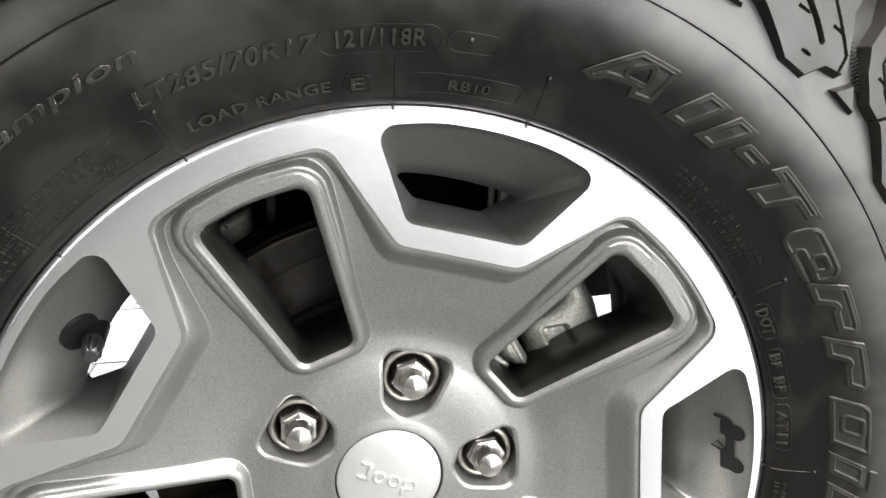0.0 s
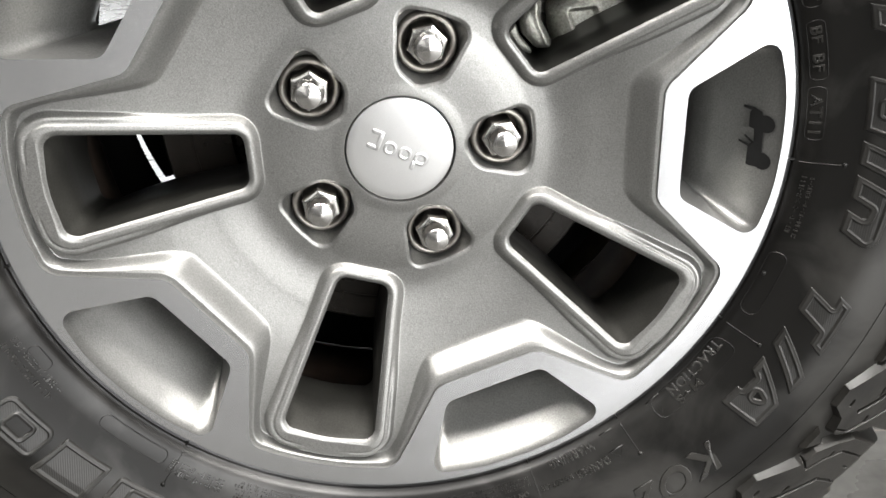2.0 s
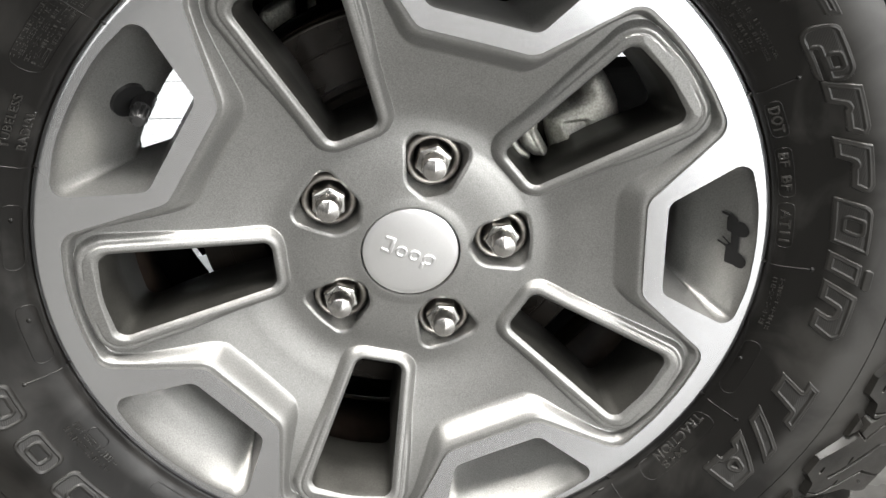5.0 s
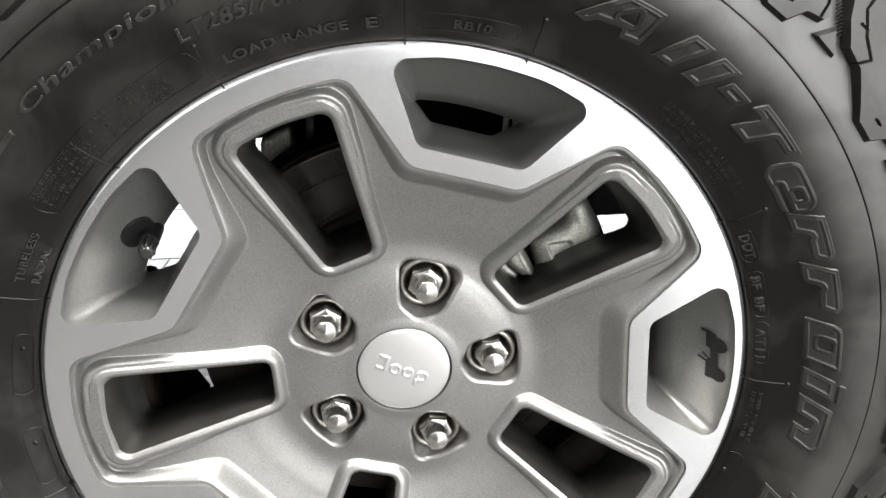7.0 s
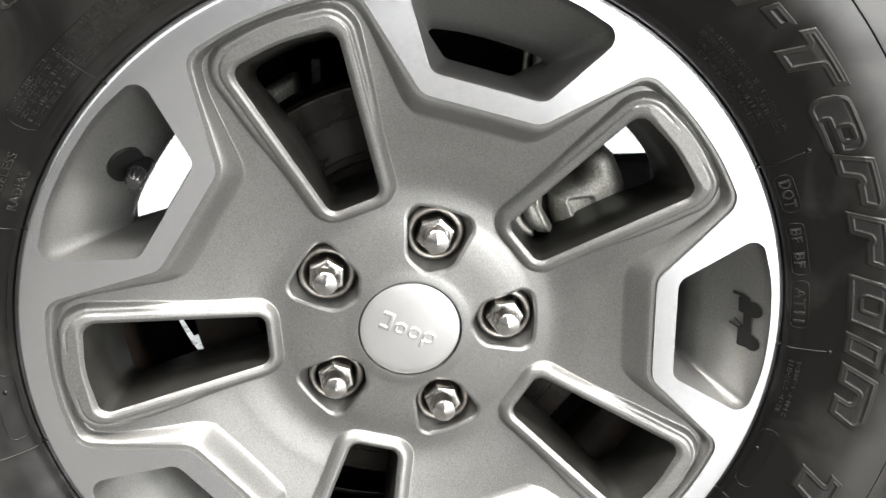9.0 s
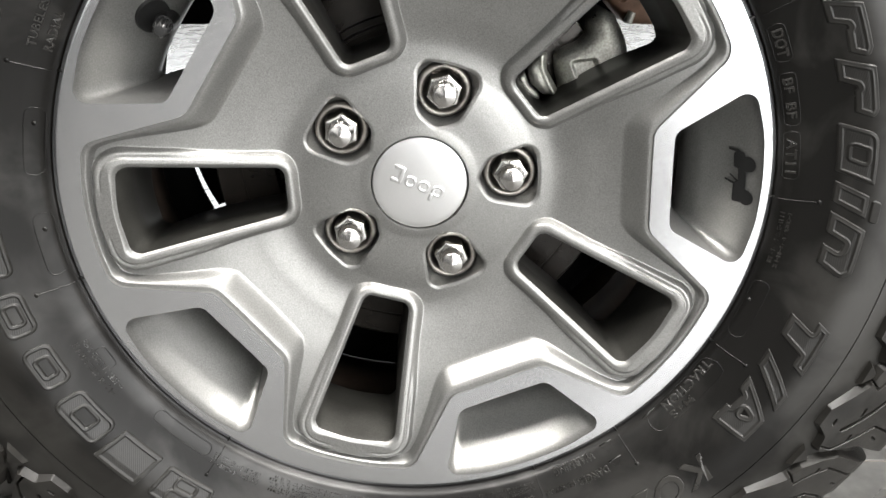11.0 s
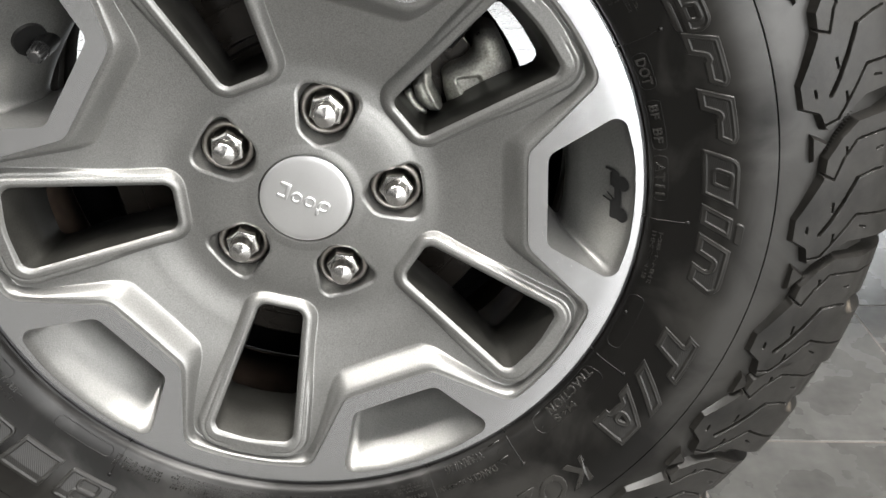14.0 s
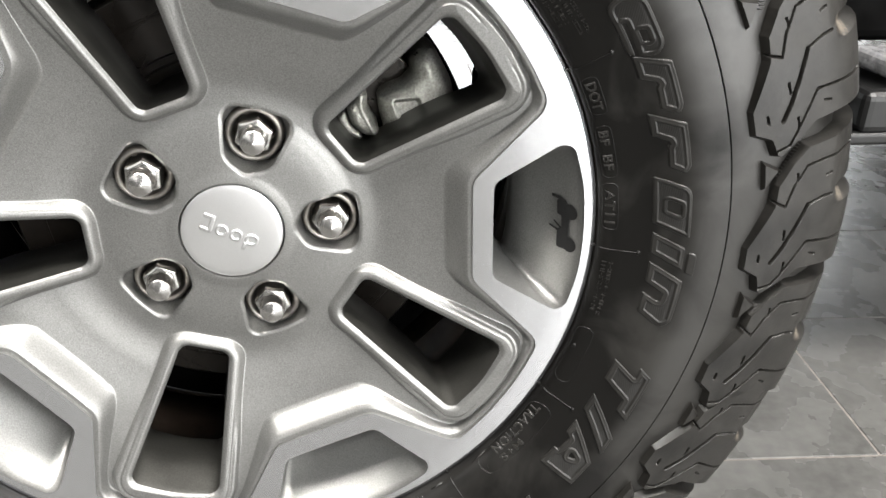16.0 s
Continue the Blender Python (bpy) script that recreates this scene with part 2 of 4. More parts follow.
def tube(bm, a, b, r0, r1=None, n=20):
    """A closed round bar from a to b."""
    a, b = Vector(a), Vector(b)
    m = Matrix.Translation((a + b) / 2) @ (b - a).to_track_quat("Z", "Y").to_matrix().to_4x4()
    bmesh.ops.create_cone(bm, cap_ends=True, segments=n, radius1=r0, radius2=r0 if r1 is None else r1, depth=(b - a).length, matrix=m)
    return bm


# ---- the wheel's face ----
WIN = rounded([(-0.0312, 0.1945, 0.0075), (0, 0.1985, 0.09), (0.0312, 0.1945, 0.0075), (0.0165, 0.0915, 0.0068), (-0.0165, 0.0915, 0.0068)])
LIP = rounded([(-0.0385, 0.2015, 0.013), (0, 0.2068, 0.12), (0.0385, 0.2015, 0.013), (0.0222, 0.0860, 0.0125), (-0.0222, 0.0860, 0.0125)])
POCKET = rounded([(-0.0628, 0.2140, 0.0085), (-0.031, 0.2232, 0.10), (0, 0.2252, 0.2), (0.031, 0.2232, 0.10), (0.0628, 0.2140, 0.0085), (0.0335, 0.1665, 0.009), (-0.0335, 0.1665, 0.009)])


def star_outline():
    """The edge between the machined face and the painted face, all round."""
    out = []
    for k in range(5):
        c = []
        for u, v, r in ((-0.0350, 0.1535, 0.013), (0.0350, 0.1535, 0.013)):
            q = turned(np.array((u, v)), 72 * k)
            c.append((q[0], q[1], r))
        out += c
        for d, r, rad in ((-13.2, 0.2160, 0.0130), (-4.5, 0.2166, 0.3), (4.5, 0.2166, 0.3), (13.2, 0.2160, 0.0130)):
            q = polar(r, 72 * k + 36 + d)
            out.append((q[0], q[1], rad))
    return rounded(out)


STAR = star_outline()
R_CAP, R_RIM = 0.0338, 0.2325


def nut_outline():
    return rounded([(-0.0232, 0.0170, 0.008), (0, 0.0192, 0.06), (0.0232, 0.0170, 0.008), (0.0145, -0.0160, 0.012), (0, -0.0235, 0.008), (-0.0145, -0.0160, 0.012)])


NUT_R = 0.0635
NUT_HOLE = nut_outline() + (0, NUT_R)
KNOT_R = np.array([0.030, 0.0345, 0.0375, 0.0415, 0.046, 0.060, 0.069, 0.076, 0.083, 0.092, 0.12, 0.15, 0.18, 0.205, 0.24])
KNOT_H = np.array([0.0048, 0.0047, 0.0043, 0.0036, 0.0033, 0.0027, 0.0019, 0.0008, -0.0004, -0.0008, 0.0056, 0.0144, 0.0216, 0.0258, 0.0300])


def smooth_interp(x, xs, ys):
    """A monotone cubic through the knots."""
    d = np.diff(ys) / np.diff(xs)
    m = np.r_[d[0], np.where(d[:-1] * d[1:] > 0, 2 * d[:-1] * d[1:] / (d[:-1] + d[1:] + 1e-12), 0), d[-1]]
    i = np.clip(np.searchsorted(xs, x) - 1, 0, len(xs) - 2)
    h = xs[i + 1] - xs[i]
    t = np.clip((x - xs[i]) / h, 0, 1)
    return (1 + 2 * t) * (1 - t) ** 2 * ys[i] + t * (1 - t) ** 2 * h * m[i] + t * t * (3 - 2 * t) * ys[i + 1] + t * t * (t - 1) * h * m[i + 1]


def machined_height(p):
    r = np.hypot(p[:, 0], p[:, 1])
    return smooth_interp(r, np.array([0.14, 0.17, 0.20, 0.2290, 0.2325]), np.array([0.0272, 0.0313, 0.0348, 0.0371, 0.0358]))


def fold(p, centre):
    """Points brought into the sector round the clockwise angle centre + 72 k, with that direction up."""
    a = np.degrees(np.arctan2(p[:, 0], p[:, 1]))
    d = (a - centre + 36) % 72 - 36
    return polar(np.hypot(p[:, 0], p[:, 1]), d)


def soft_max(a, b, k):
    return 0.5 * (a + b + np.sqrt((a - b) ** 2 + k * k))


LEDGE = np.array([-0.003, -0.0006, 0.0005, 0.0012, 0.0022, 0.0034, 0.0050, 0.0066, 0.0086, 0.02])
LEDGE_H = np.array([0.0, -0.0002, -0.0013, -0.0014, -0.0013, -0.0015, -0.0034, -0.0066, -0.0110, -0.0300])
SHOULDER = np.array([-0.004, -0.0016, 0.0004, 0.0022, 0.0042, 0.0072, 0.02])
SHOULDER_H = np.array([0.0, -0.0002, -0.0012, -0.0036, -0.0074, -0.0140, -0.040])


def painted_height(p):
    r = np.hypot(p[:, 0], p[:, 1])
    base = smooth_interp(r, KNOT_R, KNOT_H)
    w = fold(p, 36)
    sw = distance(WIN, w)
    inside = -distance(STAR, p)
    # the fillet that rises to the machined chevron, and dies out beside the ring round the window
    wide = 0.0034 + 0.0116 * step(0.0130, 0.0330, sw)
    t = np.clip((inside - 0.0016) / wide, 0, 1)
    rise = 1 - t * t * (3 - 2 * t)
    face = base + rise * np.maximum(machined_height(p) - 0.0018 - base, 0)
    # the ring round the window: a flat band, then a plain shoulder near the hub, a groove and a second ridge near the rim
    v = w[:, 1]
    off = distance(LIP, w)
    outer = step(0.112, 0.165, v)
    top = 0.0065 + 0.250 * (v - 0.093)
    edge = -0.0024 * np.clip(1 - sw / 0.0036, 0, 1) ** 2
    ridged = smooth_interp(np.clip(off, -0.003, 0.02), LEDGE, LEDGE_H)
    plain = smooth_interp(np.clip(off, -0.004, 0.02), SHOULDER, SHOULDER_H)
    h = soft_max(top + edge + outer * ridged + (1 - outer) * plain, face, 0.0006)
    h = np.minimum(h, machined_height(p) - 0.0020)
    # soft roll into the nut recess
    q = fold(turned(p, -(NUTS - PHASE)), 0)
    sn = distance(NUT_HOLE, q)
    h = h - 0.0012 * np.clip(1 - sn / 0.0025, 0, 1) ** 2
    return h


def face_grid():
    rows, cols = 360, 440
    rr = np.linspace(R_CAP, R_RIM, rows)
    aa = np.linspace(-36, 36, cols + 1)
    R, A = np.meshgrid(rr, aa, indexing="ij")
    p = polar(R.ravel(), A.ravel())
    fixed = np.zeros((rows, cols + 1), bool)
    fixed[:, 0] = fixed[:, -1] = fixed[0] = fixed[-1] = True
    fixed = fixed.ravel()
    q = p.copy()
    shift = turned(NUT_HOLE, NUTS - PHASE)
    q = snap(q, [(STAR, 0.00040), (POCKET, 0.00040), (turned(WIN, 36), 0.00036), (turned(WIN, -36), 0.00036), (shift, 0.00022)], 0.00036)
    p = np.where(fixed[:, None], p, q)
    i = np.arange(rows * (cols + 1)).reshape(rows, cols + 1)
    f = np.stack([i[:-1, :-1], i[1:, :-1], i[1:, 1:], i[:-1, 1:]], -1).reshape(-1, 4)
    mid = p[f].mean(1)
    hole = (distance(POCKET, mid) < 0) | (distance(WIN, fold(mid, 36)) < 0) | (distance(shift, mid) < 0)
    painted = distance(STAR, mid) < 0
    return p, f, hole, painted


def face_mesh(name, p, f, height, mat, exact=True):
    """One of the five sectors of the face; exact: with the true normals of the height function."""
    used = np.unique(f)
    back = np.zeros(len(p), int)
    back[used] = np.arange(len(used))
    q, g = p[used], back[f]
    a, b, c = q[g[:, 0]], q[g[:, 1]], q[g[:, 2]]
    d = q[g[:, 3]]
    area2 = np.abs((c[:, 0] - a[:, 0]) * (d[:, 1] - b[:, 1]) - (d[:, 0] - b[:, 0]) * (c[:, 1] - a[:, 1]))
    g = g[area2 > 4e-9]
    h = height(q)
    e = 1.5e-4
    gx, gz = (height(q + (e, 0)) - height(q - (e, 0))) / (2 * e), (height(q + (0, e)) - height(q - (0, e))) / (2 * e)
    n = np.stack([-gx, -gz], 1)
    me = mesh(name, np.stack([q[:, 0], -h, q[:, 1]], 1).tolist(), g.tolist(), True, mat)
    if me.polygons[0].normal.y > 0:
        me.flip_normals()
    if not exact:
        return me
    nn = np.stack([n[:, 0], -np.ones(len(n)), n[:, 1]], 1)
    nn /= np.linalg.norm(nn, axis=1)[:, None]
    me.normals_split_custom_set_from_vertices(nn.tolist())
    return me


def wall_ring(line, heights, turn):
    """An outline of the face at the given heights, as 3D points."""
    t = turned(line, turn)
    return np.stack([t[:, 0], -np.broadcast_to(heights, len(line)), t[:, 1]], 1)


wheel = thing("wheel", "grey and machined alloy wheel with a black all-terrain tyre", "wheel", CENTRE)
wheel.rotation_euler = (0, radians(TURN), 0)
P, F, HOLE, PAINTED = face_grid()
PAINTED_SECTOR = face_mesh("painted_spoke", P, F[~HOLE & PAINTED], painted_height, PAINT)
MACHINED_SECTOR = face_mesh("machined_chevron", P, F[~HOLE & ~PAINTED], machined_height, MACHINED, False)

# step between the machined and the painted face
ring = resample(STAR, 900)
top = machined_height(ring)
v, f = loft([wall_ring(ring, top, PHASE), wall_ring(ring, top - 0.004, PHASE), wall_ring(ring, np.minimum(painted_height(ring), top) - 0.002, PHASE)])
part("machined_edge", mesh("machined_edge", v, f, False, PAINT), PAINT, wheel)


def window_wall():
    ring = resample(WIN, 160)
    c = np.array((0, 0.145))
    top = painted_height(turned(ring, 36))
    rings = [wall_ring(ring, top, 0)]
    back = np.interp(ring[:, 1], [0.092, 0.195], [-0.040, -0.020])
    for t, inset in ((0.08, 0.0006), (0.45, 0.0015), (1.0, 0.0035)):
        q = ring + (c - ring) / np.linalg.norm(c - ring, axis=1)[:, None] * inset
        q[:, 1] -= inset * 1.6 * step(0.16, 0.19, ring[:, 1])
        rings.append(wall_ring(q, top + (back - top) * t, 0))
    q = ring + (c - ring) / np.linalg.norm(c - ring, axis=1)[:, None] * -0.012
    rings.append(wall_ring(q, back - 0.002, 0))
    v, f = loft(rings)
    return mesh("window_wall", v, f, True, SHADED_PAINT)


def pocket_wall():
    """The funnel of a rim pocket: a long slope from the rim, steep sides and a slot at its inner end."""
    n = 200
    ring = resample(POCKET, n)
    top = machined_height(ring)
    slot = np.stack([ring[:, 0] * 0.64, 0.1690 + (ring[:, 1] - 0.1665) * 0.34], 1)
    rings = [wall_ring(ring, top, 0), wall_ring(ring * 0.999 + (0, 0.0002), top - 0.0015, 0)]
    for t in (0.1, 0.25, 0.5, 0.75, 1.0):
        q = ring * (1 - t) + slot * t
        outer = step(0.175, 0.215, ring[:, 1])
        d = (0.046 * (t ** 0.9)) * outer + (1 - outer) * 0.046 * (t ** 0.7)
        rings.append(wall_ring(q, top - 0.0015 - d, 0))
    rings.append(wall_ring(slot, -0.03, 0))
    v, f = loft(rings)
    return mesh("pocket_wall", v, f, True, PAINT)


def nut_well():
    n = 96
    ring = resample(NUT_HOLE, n)
    top = painted_height(turned(ring, NUTS - PHASE))
    a = np.arctan2(ring[:, 1] - NUT_R, ring[:, 0])
    def circle(r):
        return np.stack([r * np.cos(a), NUT_R + r * np.sin(a)], 1)
    wide = (ring - (0, NUT_R)) * 1.045 + (0, NUT_R)
    rings = [wall_ring(wide, painted_height(turned(wide, NUTS - PHASE)) - 0.0006, 0), wall_ring((ring - (0, NUT_R)) * 1.03 + (0, NUT_R), top + 0.0004, 0), wall_ring(ring, top + 0.0001, 0), wall_ring(ring * 0.9 + circle(0.0202) * 0.1, top - 0.0025, 0), wall_ring(ring * 0.4 + circle(0.0202) * 0.6, -0.0080, 0),
             wall_ring(circle(0.0200), -0.0110, 0), wall_ring(circle(0.0192), -0.0135, 0), wall_ring(circle(0.0172), -0.0360, 0)]
    v, f = loft(rings, True)
    return mesh("nut_well", v, f, True, PAINT)


def spin(deg):
    return pose(0, 0, 0, 0, deg, 0)


def ring_of(name, me, mat, parent, first, label="", count=5):
    made = []
    for k in range(count):
        ob = part(name, me, mat, parent, label)
        ob.matrix_basis = spin(first + 360 / count * k)
        made.append(ob)
    return made


ring_of("painted_spoke", PAINTED_SECTOR, PAINT, wheel, PHASE, "satin grey painted spoke")
ring_of("machined_chevron", MACHINED_SECTOR, MACHINED, wheel, PHASE, "bright machined aluminium chevron and rim face")
ring_of("window_wall", window_wall(), SHADED_PAINT, wheel, PHASE + 36, "inner wall of a spoke window, its grey darkened for shade, with brake dust")
ring_of("rim_pocket", pocket_wall(), PAINT, wheel, PHASE)
ring_of("nut_well", nut_well(), PAINT, wheel, NUTS)


def nut_rings(rows):
    n = 72
    t = np.arange(n) / n * 2 * np.pi
    hexa = 1 / np.cos((t + np.pi / 3) % (np.pi / 3) - np.pi / 6)
    rings = []
    for r, y, k in rows:
        rr = r * (1 - k + k * hexa)
        rings.append(np.stack([rr * np.sin(t), np.full(n, y), NUT_R + rr * np.cos(t)], 1))
    return rings


def nut_mesh():
    """A lug nut: long hexagonal body, chamfer, round nose with a shallow cone."""
    v, f = loft(nut_rings(((0.0107, 0.036, 1), (0.0107, 0.0048, 1), (0.0103, 0.0038, 1), (0.0095, 0.0033, 0.75), (0.0091, 0.0032, 0), (0.0088, 0.0038, 0), (0.0083, 0.0039, 0), (0.0081, 0.0034, 0), (0.0079, -0.0076, 0), (0.0072, -0.0083, 0), (0.0002, -0.0108, 0))), True)
    me = mesh("lug_nut", v, f, True, CHROME)
    me.set_sharp_from_angle(angle=radians(25))
    return me


def sleeve_mesh():
    """The round metal sleeve that the nut sits in."""
    v, f = loft(nut_rings(((0.0180, 0.036, 0), (0.0188, 0.0145, 0), (0.0187, 0.0123, 0), (0.0182, 0.0104, 0), (0.0173, 0.0093, 0), (0.0162, 0.0089, 0), (0.0152, 0.0093, 0), (0.0144, 0.0104, 0), (0.0139, 0.0126, 0), (0.0136, 0.0170, 0), (0.0134, 0.0220, 0), (0.0126, 0.0255, 0), (0.0100, 0.0262, 0))))
    return mesh("nut_sleeve", v, f, True, SLEEVE)


SLEEVE = material("tan_grey_steel", (0.34, 0.32, 0.295), 0.42, 1.0, 0.12, 500, 0.05, 900, 0.05, 0.08, 90)
for nut in ring_of("lug_nut", nut_mesh(), CHROME, wheel, NUTS, "chrome lug nut with a hexagonal body and a round nose"):
    part("nut_sleeve", bpy.data.meshes["nut_sleeve"] if "nut_sleeve" in bpy.data.meshes else sleeve_mesh(), SLEEVE, nut)

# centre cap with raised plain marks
cap = part("centre_cap", lathe("centre_cap", [(0.0, -0.0052), (0.010, -0.0051), (0.020, -0.0047), (0.028, -0.0042), (0.0318, -0.0038), (0.0324, -0.0035), (0.0327, -0.0028), (0.0327, 0.004), (0.0345, 0.004)], 120, CAP), CAP, wheel, "round silver centre cap with raised marks")
v, f = loft([wall_ring(polar(np.full(160, R_CAP), np.arange(160) * 2.25), 0.0046, 0), wall_ring(polar(np.full(160, R_CAP - 0.0003), np.arange(160) * 2.25), 0.0015, 0), wall_ring(polar(np.full(160, R_CAP - 0.0004), np.arange(160) * 2.25), -0.006, 0)])
part("cap_seat", mesh("cap_seat", v, f, True, PAINT), PAINT, wheel)


def cap_y(u, w):
    return np.interp(np.hypot(u, w), [0, 0.010, 0.020, 0.028, 0.0312], [0.0052, 0.0051, 0.0047, 0.0042, 0.0038])


def cap_mark(u0, u1, w0, w1, rad, hollow):
    """A raised plain shape on the cap, turned with it; hollow: its opening."""
    outer = resample(rounded([(u0, w0, rad), (u1, w0, rad), (u1, w1, rad), (u0, w1, rad)], 6), 48)
    c = outer.mean(0)
    rings = []
    loops = [(outer + (outer - c) * 0.04, -0.0004), (outer, 0.0006), (c + (outer - c) * 0.86, 0.0009)]
    if hollow:
        loops += [(c + (outer - c) * (hollow + 0.1), 0.0009), (c + (outer - c) * hollow, 0.0005), (c + (outer - c) * hollow * 0.95, -0.0003)]
    else:
        loops += [(c + (outer - c) * 0.4, 0.0010), (c + (outer - c) * 0.05, 0.0010)]
    for q, lift in loops:
        t = turned(q, 20.5)
        rings.append(np.stack([t[:, 0], -(cap_y(t[:, 0], t[:, 1]) + lift), t[:, 1]], 1))
    v, f = loft(rings, not hollow)
    return part("raised_mark", mesh("raised_mark", v, f, True, CAP), CAP, cap)


cap_mark(-0.0205, -0.0125, 0.0045, 0.0072, 0.0012, 0)
cap_mark(-0.0155, -0.0125, -0.0050, 0.0070, 0.0013, 0)
cap_mark(-0.0205, -0.0140, -0.0050, -0.0022, 0.0013, 0)
cap_mark(-0.0105, -0.0025, -0.0050, 0.0032, 0.0036, 0.52)
cap_mark(-0.0010, 0.0072, -0.0050, 0.0032, 0.0036, 0.52)
cap_mark(0.0090, 0.0180, -0.0050, 0.0032, 0.0036, 0.52)
cap_mark(0.0088, 0.0114, -0.0090, -0.0030, 0.0010, 0)

# barrel of the rim
barrel = part("barrel", lathe("barrel", [(0.2325, -0.0345), (0.2318, -0.028), (0.222, -0.020), (0.2185, 0.0), (0.2185, 0.02), (0.205, 0.05), (0.203, 0.092), (0.212, 0.092), (0.212, 0.06), (0.224, 0.02), (0.226, -0.018), (0.234, -0.026)], 180, RUST, True, True), RUST, wheel, "dusty brown inner barrel of the rim")
MUDDY = material("muddy_brown_barrel", (0.040, 0.029, 0.021), 0.7, 0.0, 0.3, 60, 0.3, 300, 0.1, 0.45, 20, spec=0.10)
inner_barrel = part("inner_barrel", lathe("inner_barrel", [(0.2030, 0.0925), (0.2100, 0.105), (0.2200, 0.125), (0.2230, 0.165), (0.2240, 0.2), (0.2325, 0.207), (0.234, 0.2), (0.2290, 0.19), (0.2270, 0.165), (0.2240, 0.125), (0.2140, 0.105), (0.2120, 0.0925)], 180, MUDDY, True, True), MUDDY, wheel, "dull brown inner half of the rim")
TAN = material("dry_grey_mud", (0.048, 0.047, 0.043), 0.75, 0.0, 0.35, 60, 0.3, 300, 0.0, 0.45, 25, spec=0.2)
part("mud_band", lathe("mud_band", [(0.2231, 0.168), (0.2219, 0.169), (0.2227, 0.197), (0.2237, 0.198)], 180, TAN), TAN, inner_barrel, "grey band of dry mud")
part("spoke_back", lathe("spoke_back", [(0.03, 0.0305), (0.084, 0.0305), (0.086, 0.034), (0.03, 0.034)], 90, PAINT, False, True), PAINT, wheel)

# ---- the tyre ----
SIDE = [(0.2330, -0.0330), (0.2345, -0.0400), (0.2385, -0.0440), (0.2480, -0.0485), (0.2570, -0.0520), (0.2680, -0.0575), (0.2790, -0.0632), (0.2890, -0.0663), (0.2980, -0.0674), (0.3060, -0.0674), (0.3072, -0.0673), (0.3073, -0.0640), (0.3084, -0.0640), (0.3085, -0.0666), (0.3097, -0.0667), (0.3160, -0.0660), (0.3300, -0.0635), (0.3500, -0.0590), (0.3700, -0.0530), (0.3850, -0.0420), (0.3960, -0.0250), (0.4020, 0.0), (0.4030, 0.0705)]
side = SIDE + [(r, 0.141 - y) for r, y in SIDE[-2::-1]]
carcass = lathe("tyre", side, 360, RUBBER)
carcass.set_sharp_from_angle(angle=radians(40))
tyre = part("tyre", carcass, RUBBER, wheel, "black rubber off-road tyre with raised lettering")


def wall_y(r):
    """Where the tyre's side lies at a radius."""
    return np.interp(r, [q[0] for q in SIDE[:-2]], [q[1] for q in SIDE[:-2]])


def on_tyre(r, deg, raised=0.0):
    p = polar(r, deg)
    return np.stack([p[..., 0], wall_y(r) - raised, p[..., 1]], -1)


LUG_PROFILE = np.array([(0.3130, -0.0690), (0.3200, -0.0694), (0.3350, -0.0692), (0.3480, -0.0676), (0.3620, -0.0643), (0.3770, -0.0601), (0.3900, -0.0540), (0.4005, -0.0440), (0.4085, -0.0305), (0.4135, -0.0140), (0.4150, 0.0060), (0.4155, 0.0300), (0.4155, 0.0560)])
LUG_S = 0.3130 + np.r_[0, np.cumsum(np.hypot(*np.diff(LUG_PROFILE, axis=0).T))]
PER_DEG = 0.36 * math.pi / 180


def lug_s(r):
    return np.interp(r, LUG_PROFILE[:, 0], LUG_S)


def lug_point(s, deg, sunk):
    """A point of the tread surface, sunk along its normal."""
    e = 0.001
    r, y = (smooth_interp(s, LUG_S, LUG_PROFILE[:, k]) for k in (0, 1))
    r2, y2 = (smooth_interp(s + e, LUG_S, LUG_PROFILE[:, k]) - smooth_interp(s - e, LUG_S, LUG_PROFILE[:, k]) for k in (0, 1))
    n = np.hypot(r2, y2)
    nr, ny = y2 / n, -r2 / n
    r, y = r + nr * sunk, y + ny * sunk
    p = polar(r, deg)
    return np.stack([p[:, 0], y, p[:, 1]], 1)


def line_distance(p, line):
    best = np.full(len(p), 9.0)
    for (ax, ay), (bx, by) in zip(line[:-1], line[1:]):
        dx, dy = bx - ax, by - ay
        t = np.clip(((p[:, 0] - ax) * dx + (p[:, 1] - ay) * dy) / (dx * dx + dy * dy), 0, 1)
        best = np.minimum(best, np.hypot(p[:, 0] - ax - t * dx, p[:, 1] - ay - t * dy))
    return best


